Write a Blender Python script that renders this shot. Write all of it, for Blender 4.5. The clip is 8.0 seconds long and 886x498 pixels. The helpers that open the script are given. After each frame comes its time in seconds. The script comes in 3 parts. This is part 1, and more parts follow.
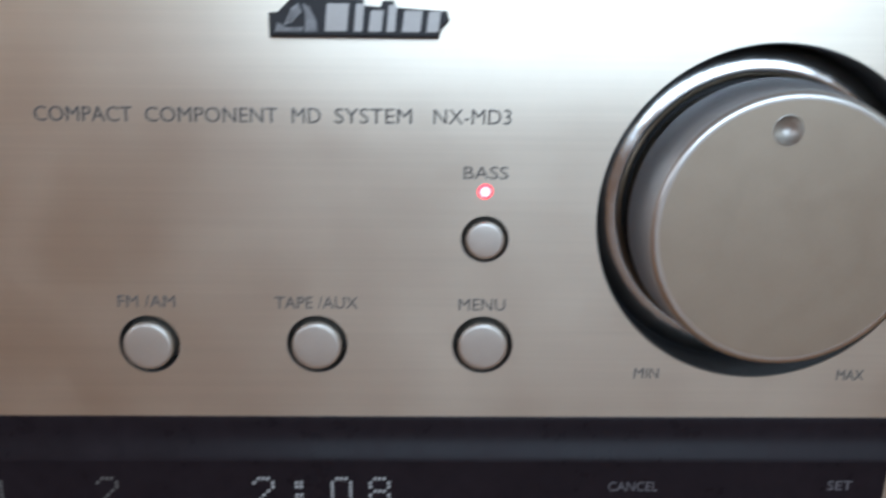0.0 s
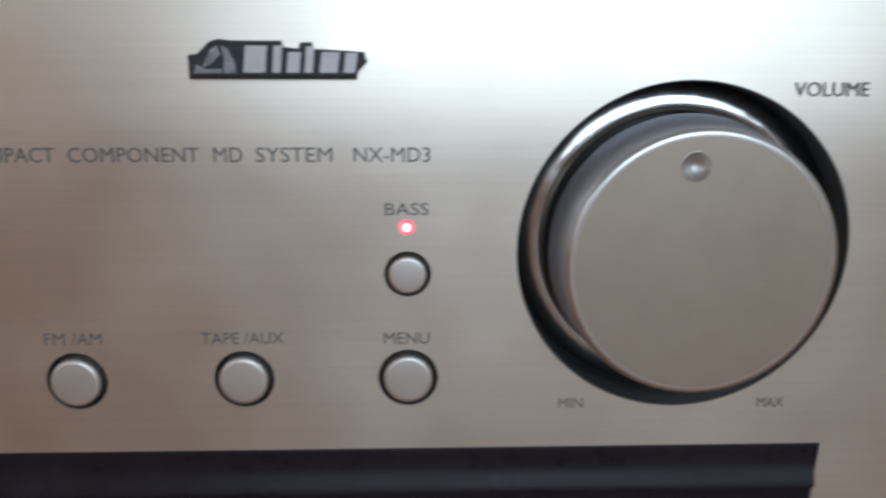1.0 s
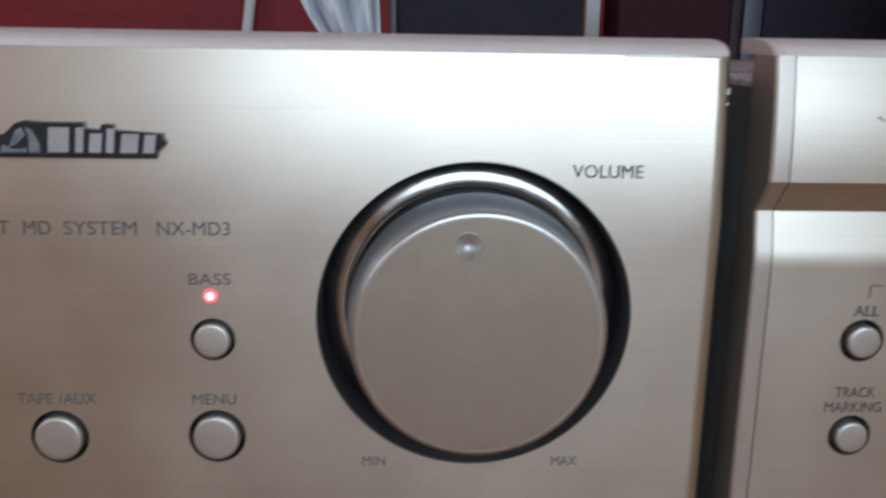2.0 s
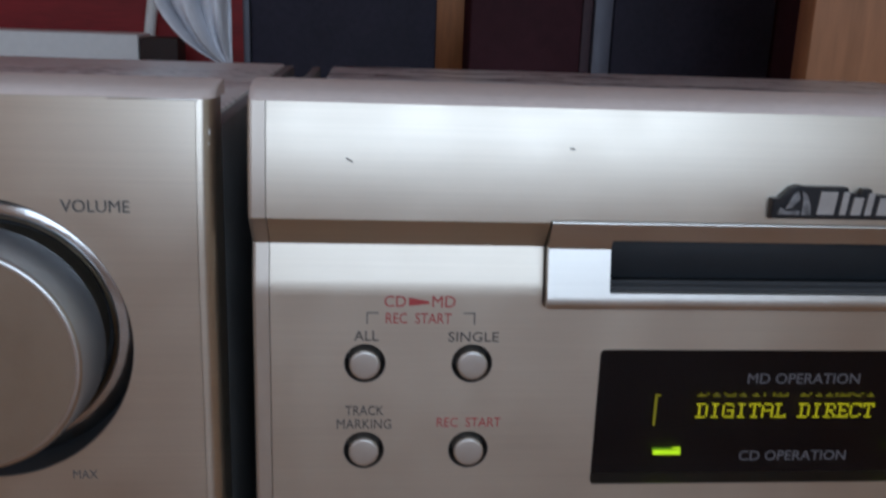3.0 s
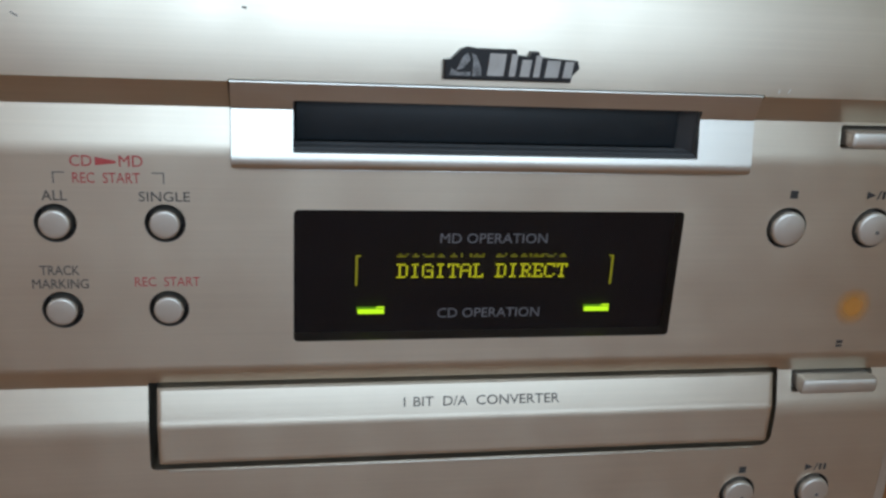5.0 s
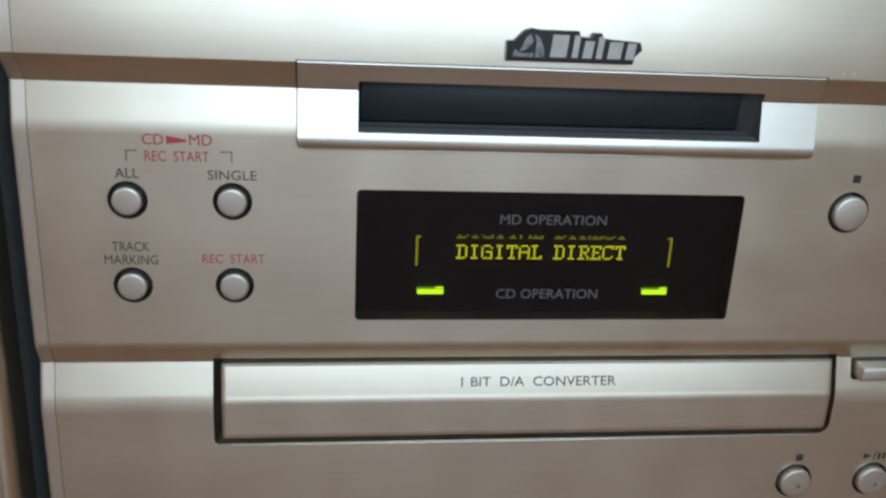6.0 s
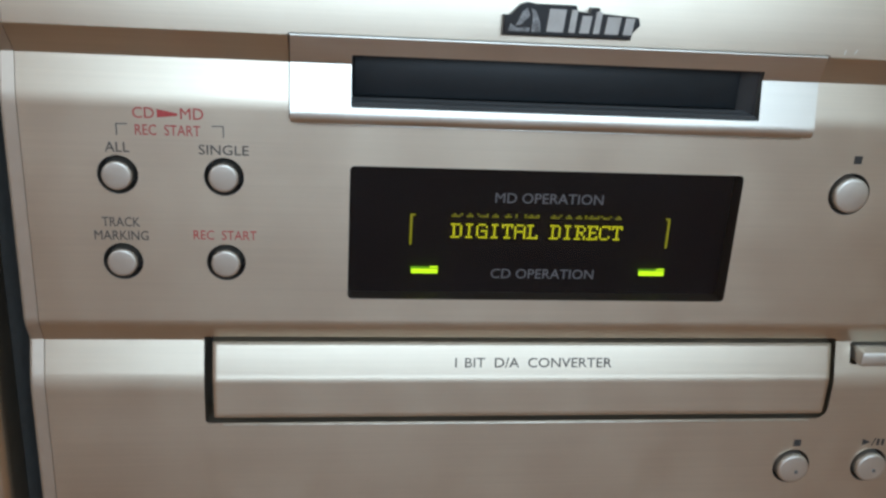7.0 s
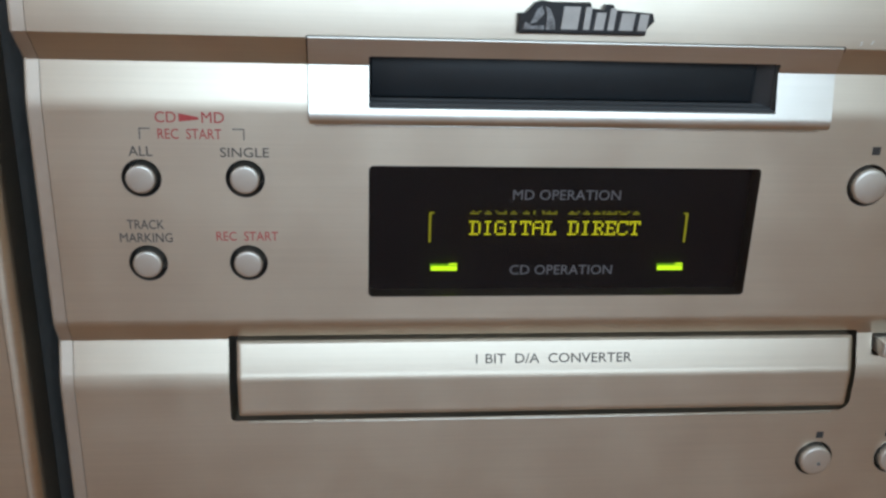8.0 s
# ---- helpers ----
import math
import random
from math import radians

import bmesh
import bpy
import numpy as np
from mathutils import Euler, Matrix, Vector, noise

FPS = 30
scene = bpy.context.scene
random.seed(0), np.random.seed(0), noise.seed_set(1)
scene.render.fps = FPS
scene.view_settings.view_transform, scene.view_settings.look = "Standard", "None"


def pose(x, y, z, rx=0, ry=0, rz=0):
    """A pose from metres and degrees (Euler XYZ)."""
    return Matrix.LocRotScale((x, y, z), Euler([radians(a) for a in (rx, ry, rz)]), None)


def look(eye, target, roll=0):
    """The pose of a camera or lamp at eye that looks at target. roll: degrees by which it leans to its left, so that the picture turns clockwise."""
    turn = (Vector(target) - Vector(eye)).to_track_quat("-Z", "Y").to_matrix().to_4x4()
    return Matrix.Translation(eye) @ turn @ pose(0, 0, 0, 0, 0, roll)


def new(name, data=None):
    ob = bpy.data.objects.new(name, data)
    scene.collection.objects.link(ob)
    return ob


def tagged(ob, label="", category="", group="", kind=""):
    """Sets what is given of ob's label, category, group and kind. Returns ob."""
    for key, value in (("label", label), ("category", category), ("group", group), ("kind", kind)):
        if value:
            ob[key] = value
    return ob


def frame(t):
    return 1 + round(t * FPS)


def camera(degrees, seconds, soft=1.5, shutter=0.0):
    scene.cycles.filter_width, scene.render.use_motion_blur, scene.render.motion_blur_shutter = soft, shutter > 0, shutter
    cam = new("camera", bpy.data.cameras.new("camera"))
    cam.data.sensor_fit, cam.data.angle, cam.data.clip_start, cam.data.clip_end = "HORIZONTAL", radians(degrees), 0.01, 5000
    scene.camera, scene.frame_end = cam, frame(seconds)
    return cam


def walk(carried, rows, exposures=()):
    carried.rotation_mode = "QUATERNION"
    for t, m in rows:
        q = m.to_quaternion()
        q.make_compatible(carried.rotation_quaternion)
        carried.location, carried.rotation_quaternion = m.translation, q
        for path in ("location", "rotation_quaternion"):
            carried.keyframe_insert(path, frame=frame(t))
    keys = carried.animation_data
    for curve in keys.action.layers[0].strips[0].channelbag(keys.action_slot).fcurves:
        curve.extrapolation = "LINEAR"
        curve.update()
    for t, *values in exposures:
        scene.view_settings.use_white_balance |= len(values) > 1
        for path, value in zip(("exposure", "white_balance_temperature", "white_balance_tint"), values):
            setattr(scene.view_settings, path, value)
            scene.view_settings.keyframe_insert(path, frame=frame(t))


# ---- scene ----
# camera and its path (all sizes in metres; the stereo's front panel is the plane y = 0)
cam = camera(52.6, 8.0, soft=2.55, shutter=0.45)
PATH = [
    (0, look((-0.0800, -0.1262, 0.1326), (-0.0766, 0.0668, 0.0802), 0.60)),
    (0.2, look((-0.0757, -0.1263, 0.1327), (-0.0717, 0.0676, 0.0839), 0.16)),
    (0.5, look((-0.0749, -0.1270, 0.1351), (-0.0720, 0.0661, 0.0833), -0.35)),
    (0.8, look((-0.0739, -0.1273, 0.1345), (-0.0697, 0.0665, 0.0851), -0.18)),
    (1, look((-0.0712, -0.1276, 0.1362), (-0.0642, 0.0660, 0.0867), 0.22)),
    (1.2, look((-0.0629, -0.1303, 0.1364), (-0.0538, 0.0638, 0.0890), 0.52)),
    (2.3, look((-0.0286, -0.1382, 0.1500), (-0.0182, 0.0550, 0.1027), 1.28)),
    (2.5, look((-0.0095, -0.1431, 0.1506), (0.0071, 0.0490, 0.1022), 1.86)),
    (2.7, look((0.0184, -0.1440, 0.1560), (0.0362, 0.0486, 0.1098), 2.05)),
    (2.8, look((0.0245, -0.1466, 0.1580), (0.0443, 0.0466, 0.1122), 2.17)),
    (2.9, look((0.0294, -0.1475, 0.1587), (0.0485, 0.0457, 0.1106), 1.94)),
    (3, look((0.0320, -0.1454, 0.1597), (0.0488, 0.0470, 0.1075), 2.05)),
    (3.2, look((0.0348, -0.1461, 0.1585), (0.0525, 0.0452, 0.1028), 2.28)),
    (3.4, look((0.0452, -0.1451, 0.1546), (0.0668, 0.0434, 0.0913), 2.85)),
    (3.5, look((0.0485, -0.1483, 0.1496), (0.0743, 0.0410, 0.0905), 3.02)),
    (4, look((0.0560, -0.1517, 0.1492), (0.0826, 0.0374, 0.0896), 3.19)),
    (4.5, look((0.0701, -0.1568, 0.1488), (0.1043, 0.0304, 0.0871), 3.67)),
    (4.7, look((0.0727, -0.1580, 0.1500), (0.1085, 0.0283, 0.0867), 3.37)),
    (5.8, look((0.0726, -0.1627, 0.1489), (0.0963, 0.0246, 0.0829), 2.63)),
    (6, look((0.0686, -0.1622, 0.1470), (0.0934, 0.0253, 0.0818), 2.94)),
    (6.5, look((0.0682, -0.1621, 0.1454), (0.0925, 0.0252, 0.0794), 3.35)),
    (7, look((0.0707, -0.1614, 0.1436), (0.0947, 0.0257, 0.0771), 3.30)),
    (7.5, look((0.0718, -0.1616, 0.1431), (0.0929, 0.0258, 0.0765), 2.60)),
    (8, look((0.0710, -0.1631, 0.1443), (0.0902, 0.0242, 0.0770), 1.94)),
]
walk(cam, PATH, [(0.0, 0.13, 6200, 15), (1.0, -0.02, 6250, 15.5), (2.5, -0.1, 6300, 17), (3.0, -0.56, 6250, 20.5), (3.5, -0.78, 6180, 16), (4.0, -0.6, 6180, 15), (4.6, -0.34, 6300, 14), (6.0, -0.02, 6400, 10.5), (8.0, 0.04, 6480, 12)])

# world and light: daylight from a window behind the camera, and a fill lamp added at the side
world = bpy.data.worlds.new("sky")
scene.world = world
world.use_nodes = True
wn = world.node_tree
sky = wn.nodes.new("ShaderNodeTexSky")
sky.sky_type = "NISHITA"
sky.sun_disc = False
sky.sun_elevation = radians(40)
sky.sun_rotation = radians(60)
wn.links.new(sky.outputs["Color"], wn.nodes["Background"].inputs["Color"])
wn.nodes["Background"].inputs["Strength"].default_value = 0.12

WIN = dict(x=0.43, y=-2.6, z=0.92, w=1.96, h=1.0)
lamp = bpy.data.lights.new("window_daylight", "AREA")
lamp.shape = "RECTANGLE"
lamp.size, lamp.size_y = WIN["w"], WIN["h"]
lamp.energy = 35.5
lamp.color = (0.652, 0.85, 1.0)
lamp_ob = new("window_daylight", lamp)
# fill lamp added on the left, set in a made-up side window
SIDE_FILL = dict(y=-1.85, z=0.85, w=1.0, h=0.95)
side_lamp = bpy.data.lights.new("side_fill_light", "AREA")
side_lamp.shape = "RECTANGLE"
side_lamp.size, side_lamp.size_y = SIDE_FILL["w"], SIDE_FILL["h"]
side_lamp.energy = 9.5
side_lamp.color = (0.74, 0.88, 1.0)
side_ob = new("side_fill_light", side_lamp)
side_ob.matrix_world = look((-1.97, SIDE_FILL["y"], SIDE_FILL["z"]), (0.0, SIDE_FILL["y"], SIDE_FILL["z"]))
lamp_ob.matrix_world = look((WIN["x"], WIN["y"] + 0.03, WIN["z"]), (WIN["x"], 0.0, WIN["z"]))


# ---------- materials ----------
def mat(name, base, rough=0.5, metal=0.0, spec=0.5):
    m = bpy.data.materials.new(name)
    m.use_nodes = True
    b = m.node_tree.nodes["Principled BSDF"]
    b.inputs["Base Color"].default_value = (*base, 1)
    b.inputs["Roughness"].default_value = rough
    b.inputs["Metallic"].default_value = metal
    b.inputs["Specular IOR Level"].default_value = spec
    return m


def node(m, kind, **values):
    n = m.node_tree.nodes.new(kind)
    for k, v in values.items():
        n.inputs[k].default_value = v
    return n


def join(m, a, out, b, into):
    m.node_tree.links.new(a.outputs[out], b.inputs[into])


def vary(m, scale, amount, rough_amount=0.1, stretch=(1, 1, 1), bump=0.0, detail=4.0, bump_dist=0.0002, fine=None):
    """Uneven colour, gloss and relief at two scales, in object coordinates."""
    b = m.node_tree.nodes["Principled BSDF"]
    base = tuple(b.inputs["Base Color"].default_value)
    rough = b.inputs["Roughness"].default_value
    co = node(m, "ShaderNodeTexCoord")
    mp = node(m, "ShaderNodeMapping", Scale=stretch)
    join(m, co, "Object", mp, "Vector")
    big = node(m, "ShaderNodeTexNoise", Scale=scale, Detail=detail)
    join(m, mp, "Vector", big, "Vector")
    small = node(m, "ShaderNodeTexNoise", Scale=fine or scale * 7, Detail=3.0)
    join(m, mp, "Vector", small, "Vector")
    add = node(m, "ShaderNodeMath")
    add.operation = "MULTIPLY_ADD"
    join(m, small, "Fac", add, 0)
    add.inputs[1].default_value = 0.5
    half = node(m, "ShaderNodeMath")
    half.operation = "MULTIPLY"
    half.inputs[1].default_value = 0.5
    join(m, big, "Fac", half, 0)
    join(m, half, "Value", add, 2)
    ramp = node(m, "ShaderNodeMapRange")
    ramp.inputs["From Min"].default_value, ramp.inputs["From Max"].default_value = 0.3, 0.7
    ramp.inputs["To Min"].default_value, ramp.inputs["To Max"].default_value = 1 - amount, 1 + amount
    join(m, add, "Value", ramp, "Value")
    mul = node(m, "ShaderNodeVectorMath")
    mul.operation = "SCALE"
    mul.inputs[0].default_value = base[:3]
    join(m, ramp, "Result", mul, "Scale")
    join(m, mul, "Vector", b, "Base Color")
    rr = node(m, "ShaderNodeMapRange")
    rr.inputs["From Min"].default_value, rr.inputs["From Max"].default_value = 0.3, 0.7
    rr.inputs["To Min"].default_value, rr.inputs["To Max"].default_value = max(0.02, rough - rough_amount), min(1, rough + rough_amount)
    join(m, add, "Value", rr, "Value")
    join(m, rr, "Result", b, "Roughness")
    if bump:
        bp = node(m, "ShaderNodeBump", Strength=bump, Distance=bump_dist)
        join(m, small, "Fac", bp, "Height")
        join(m, bp, "Normal", b, "Normal")
    return m


def brushed(name, base, rough, aniso, amount=0.05, metal=1.0):
    """Aluminium brushed along x: gloss spreads up and down; fine streaks, and faint cloudy smudges from handling."""
    m = mat(name, base, rough, metal)
    b = m.node_tree.nodes["Principled BSDF"]
    co = node(m, "ShaderNodeTexCoord")
    mp = node(m, "ShaderNodeMapping", Scale=(0.10, 1, 9))
    join(m, co, "Object", mp, "Vector")
    streak = node(m, "ShaderNodeTexNoise", Scale=230, Detail=5.0)
    join(m, mp, "Vector", streak, "Vector")
    hair = node(m, "ShaderNodeTexNoise", Scale=900, Detail=2.0)
    join(m, mp, "Vector", hair, "Vector")
    smudge = node(m, "ShaderNodeTexNoise", Scale=55, Detail=5.0, Roughness=0.6)
    join(m, co, "Object", smudge, "Vector")
    tone = node(m, "ShaderNodeMapRange")
    for k, v in (("From Min", 0.3), ("From Max", 0.7), ("To Min", 1 - amount), ("To Max", 1 + amount)):
        tone.inputs[k].default_value = v
    join(m, streak, "Fac", tone, "Value")
    cloud = node(m, "ShaderNodeMapRange")
    for k, v in (("From Min", 0.3), ("From Max", 0.7), ("To Min", 0.965), ("To Max", 1.03)):
        cloud.inputs[k].default_value = v
    join(m, smudge, "Fac", cloud, "Value")
    both = node(m, "ShaderNodeMath")
    both.operation = "MULTIPLY"
    join(m, tone, "Result", both, 0)
    join(m, cloud, "Result", both, 1)
    mul = node(m, "ShaderNodeVectorMath")
    mul.operation = "SCALE"
    mul.inputs[0].default_value = base
    join(m, both, "Value", mul, "Scale")
    join(m, mul, "Vector", b, "Base Color")
    rr = node(m, "ShaderNodeMapRange")
    for k, v in (("From Min", 0.3), ("From Max", 0.7), ("To Min", rough - 0.035), ("To Max", rough + 0.035)):
        rr.inputs[k].default_value = v
    join(m, smudge, "Fac", rr, "Value")
    join(m, rr, "Result", b, "Roughness")
    bp = node(m, "ShaderNodeBump", Strength=0.34, Distance=0.00002)
    join(m, hair, "Fac", bp, "Height")
    join(m, bp, "Normal", b, "Normal")
    b.inputs["Anisotropic"].default_value = aniso
    t = node(m, "ShaderNodeCombineXYZ", X=0.0, Y=0.0, Z=1.0)
    join(m, t, "Vector", b, "Tangent")
    return m


def glowing(name, colour, strength):
    m = mat(name, (0.02, 0.02, 0.02), 0.4)
    b = m.node_tree.nodes["Principled BSDF"]
    b.inputs["Emission Color"].default_value = (*colour, 1)
    b.inputs["Emission Strength"].default_value = strength
    return m


ALU = brushed("champagne_brushed_aluminium", (0.665, 0.59, 0.487), 0.358, 0.45, 0.028, 0.96)
SATIN = brushed("satin_champagne_aluminium", (0.70, 0.67, 0.61), 0.345, 0.3, 0.02, 0.97)
CAP = vary(mat("champagne_end_cap", (0.62, 0.55, 0.47), 0.42, 0.85), 90, 0.04, 0.05, bump=0.03)
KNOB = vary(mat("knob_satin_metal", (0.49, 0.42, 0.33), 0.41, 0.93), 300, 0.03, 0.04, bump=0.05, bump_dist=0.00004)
# knob side: paler, bluer base than the face, with its reflected light painted in
KNOB_SIDE_LIT = vary(mat("knob_side_lit", (0.68, 0.72, 0.78), 0.42, 0.85), 200, 0.03, 0.03)
KNOB_EDGE = vary(mat("knob_rim_polished", (0.66, 0.64, 0.60), 0.33, 1.0), 200, 0.03, 0.03)
SATIN_DISH = vary(mat("polished_dish", (0.52, 0.49, 0.45), 0.44, 1.0), 200, 0.05, 0.05)
CHROME = vary(mat("chrome", (0.54, 0.52, 0.49), 0.19, 1.0), 260, 0.12, 0.08, bump=0.3, bump_dist=0.0003, fine=180)
PLASTIC_BTN = vary(mat("silver_button", (0.67, 0.63, 0.57), 0.42, 0.88), 300, 0.03, 0.05)
BLACK = vary(mat("black_plastic", (0.017, 0.016, 0.018), 0.42), 200, 0.2, 0.08, bump=0.05)
MOUTH = vary(mat("slot_lining_plastic", (0.055, 0.057, 0.06), 0.45, 0.0, 0.4), 100, 0.15, 0.06)
GAP = vary(mat("tray_gap_plastic", (0.09, 0.09, 0.095), 0.5), 100, 0.15, 0.06)
FLAP = vary(mat("flap_black", (0.012, 0.016, 0.020), 0.45, 0.0, 0.35), 60, 0.15, 0.05)
LIP = vary(mat("slot_lip_plastic", (0.10, 0.105, 0.11), 0.4, 0.0, 0.4), 100, 0.15, 0.06)
WELL = vary(mat("dark_recess", (0.085, 0.077, 0.072), 0.5), 200, 0.2, 0.08)
GLOSS = vary(mat("black_acrylic", (0.018, 0.013, 0.016), 0.30, 0.0, 0.09), 60, 0.2, 0.06)
DISPLAY_BACK = vary(mat("display_backing", (0.022, 0.015, 0.020), 0.45, 0.0, 0.15), 60, 0.2, 0.06)
CASE = vary(mat("grey_steel_case", (0.82, 0.81, 0.78), 0.3, 0.0, 0.7), 30, 0.15, 0.1, stretch=(0.4, 1, 1), bump=0.1, fine=500)
DUSTY = vary(mat("dusty_steel_case", (0.52, 0.52, 0.51), 0.32, 0.0, 0.7), 70, 0.75, 0.15, stretch=(0.25, 1, 1), bump=0.1, fine=420)
TOP_CAP = vary(mat("champagne_paint", (0.84, 0.72, 0.66), 0.6, 0.0, 0.25), 80, 0.06, 0.06, bump=0.03)
SIDE = vary(mat("dark_grey_case_side", (0.15, 0.152, 0.15), 0.5), 60, 0.25, 0.08, bump=0.1)
INK = vary(mat("grey_print", (0.145, 0.14, 0.135), 0.6, 0.0, 0.2), 800, 0.1, 0.05)
INK_DARK = vary(mat("dark_grey_print", (0.055, 0.052, 0.05), 0.6, 0.0, 0.15), 800, 0.1, 0.05)
INK_MID = vary(mat("player_grey_print", (0.095, 0.09, 0.088), 0.6, 0.0, 0.2), 800, 0.1, 0.05)
INK_RED = vary(mat("red_print", (0.50, 0.085, 0.085), 0.6, 0.0, 0.2), 800, 0.1, 0.05)
INK_PALE = vary(mat("pale_grey_print", (0.16, 0.15, 0.16), 0.6, 0.0, 0.2), 800, 0.1, 0.05)
BADGE = vary(mat("badge_black", (0.02, 0.022, 0.026), 0.35), 400, 0.2, 0.1)
BADGE_GREY = vary(mat("badge_grey", (0.26, 0.265, 0.27), 0.4, 0.4), 700, 0.8, 0.1)
BADGE_SILVER = vary(mat("badge_silver", (0.55, 0.54, 0.52), 0.38, 0.5), 500, 0.08, 0.08)
YELLOW = glowing("lit_yellow_segment", (0.78, 0.84, 0.01), 1.8)
YELLOW_DIM = glowing("dim_yellow_segment", (0.63, 0.66, 0.02), 0.65)
GREEN = glowing("lit_green_bar", (0.50, 0.98, 0.01), 2.6)
GREEN_DIM = glowing("dim_green_bar", (0.22, 0.75, 0.01), 0.9)
WHITE_LIT = glowing("lit_white_segment", (0.62, 0.70, 0.75), 0.36)
WHITE_DIM = glowing("dim_white_segment", (0.45, 0.47, 0.48), 0.13)
RED_LED = glowing("lit_red_led", (1.0, 0.06, 0.09), 2.6)
LED_CORE = glowing("lit_led_core", (1.0, 0.55, 0.58), 2.2)
# soft amber glow painted as colour, fading out from its centre
AMBER = mat("painted_amber_glow", (0.70, 0.28, 0.03), 0.5)
_b = AMBER.node_tree.nodes["Principled BSDF"]
_co = node(AMBER, "ShaderNodeTexCoord")
_di = node(AMBER, "ShaderNodeVectorMath")
_di.operation = "DISTANCE"
_di.inputs[1].default_value = (0.1906, 0.0, 0.0815)
join(AMBER, _co, "Object", _di, 0)
_ra = node(AMBER, "ShaderNodeMapRange")
_ra.inputs["From Min"].default_value, _ra.inputs["From Max"].default_value = 0.0015, 0.0045
_ra.inputs["To Min"].default_value, _ra.inputs["To Max"].default_value = 0.6, 0.0
join(AMBER, _di, "Value", _ra, "Value")
join(AMBER, _ra, "Result", _b, "Alpha")
RED_WOOD = vary(mat("dark_red_wood", (0.28, 0.022, 0.024), 0.5, 0.0, 0.3), 5, 0.35, 0.1, stretch=(1, 1, 8))
ORANGE_WOOD = vary(mat("orange_brown_wood", (0.44, 0.19, 0.085), 0.45), 4, 0.25, 0.1, stretch=(8, 8, 1), bump=0.1)
SHELF_WOOD = vary(mat("brown_shelf_wood", (0.385, 0.17, 0.06), 0.5, 0.0, 0.3), 6, 0.25, 0.1, stretch=(1, 8, 8), bump=0.1)
MAROON = vary(mat("maroon_box_card", (0.05, 0.018, 0.022), 0.7, 0.0, 0.08), 20, 0.25, 0.1)
BLACK_BOX = vary(mat("black_box_vinyl", (0.028, 0.025, 0.036), 0.7, 0.0, 0.15), 40, 0.3, 0.1, bump=0.1)
MAROON_EDGE = vary(mat("maroon_edge_card", (0.06, 0.035, 0.04), 0.6, 0.0, 0.2), 30, 0.25, 0.1)
BLOCK_BROWN = vary(mat("dark_brown_block", (0.05, 0.035, 0.032), 0.6, 0.0, 0.2), 60, 0.25, 0.1)
POST_WOOD = vary(mat("brown_post_wood", (0.40, 0.16, 0.06), 0.5), 6, 0.25, 0.1, stretch=(8, 8, 1), bump=0.1)
GREY_TRIM = vary(mat("grey_trim", (0.085, 0.085, 0.105), 0.5, 0.1), 60, 0.15, 0.1)
WHITE_PLASTIC = vary(mat("white_plastic", (0.84, 0.85, 0.82), 0.4), 25, 0.06, 0.1)
WHITE_BAG = vary(mat("white_bag_film", (0.75, 0.75, 0.78), 0.35), 30, 0.08, 0.1)
# two tones for unseen walls: warm bounce west and south, paler bounce east
WARM_BOUNCE = vary(mat("warm_bounce_wall", (0.70, 0.445, 0.265), 0.8), 4, 0.05, 0.05)
PALE_BOUNCE = vary(mat("pale_bounce_wall", (0.76, 0.76, 0.62), 0.8), 4, 0.05, 0.05)
CEIL_PAINT = vary(mat("ceiling_paint", (0.80, 0.84, 0.85), 0.85), 4, 0.04, 0.05)
FLOOR_WOOD = vary(mat("floor_wood", (0.40, 0.17, 0.05), 0.4), 3, 0.25, 0.1, stretch=(8, 1, 1))
FRAME_WHITE = vary(mat("window_frame_paint", (0.7, 0.7, 0.68), 0.4), 10, 0.05, 0.05)

SMOKED = bpy.data.materials.new("smoked_pane")
SMOKED.use_nodes = True
_t = SMOKED.node_tree
_t.nodes.remove(_t.nodes["Principled BSDF"])
_tr = _t.nodes.new("ShaderNodeBsdfTransparent")
_tr.inputs["Color"].default_value = (0.72, 0.70, 0.68, 1)
_gl = _t.nodes.new("ShaderNodeBsdfGlossy")
_gl.inputs["Roughness"].default_value = 0.08
_fr = _t.nodes.new("ShaderNodeFresnel")
_fr.inputs["IOR"].default_value = 1.28
_mx = _t.nodes.new("ShaderNodeMixShader")
_t.links.new(_fr.outputs["Fac"], _mx.inputs["Fac"])
_t.links.new(_tr.outputs["BSDF"], _mx.inputs[1])
_t.links.new(_gl.outputs["BSDF"], _mx.inputs[2])
_t.links.new(_mx.outputs["Shader"], _t.nodes["Material Output"].inputs["Surface"])


# ---------- mesh helpers ----------
def mesh_of(name, bm, material, smooth=None):
    bmesh.ops.recalc_face_normals(bm, faces=bm.faces)
    me = bpy.data.meshes.new(name)
    bm.to_mesh(me)
    bm.free()
    me.materials.append(material)
    if smooth is not None:
        me.shade_smooth()
        me.set_sharp_from_angle(angle=radians(smooth))
    return me


def part(name, bm, material, parent, label="", smooth=35):
    ob = new(name, mesh_of(name, bm, material, smooth))
    ob.parent = parent
    if label:
        tagged(ob, label)
    return ob


def thing(name, label, category, at=(0, 0, 0), group="", kind=""):
    ob = new(name)
    ob.empty_display_size = 0.01
    ob.location = at
    return tagged(ob, label, category, group, kind)


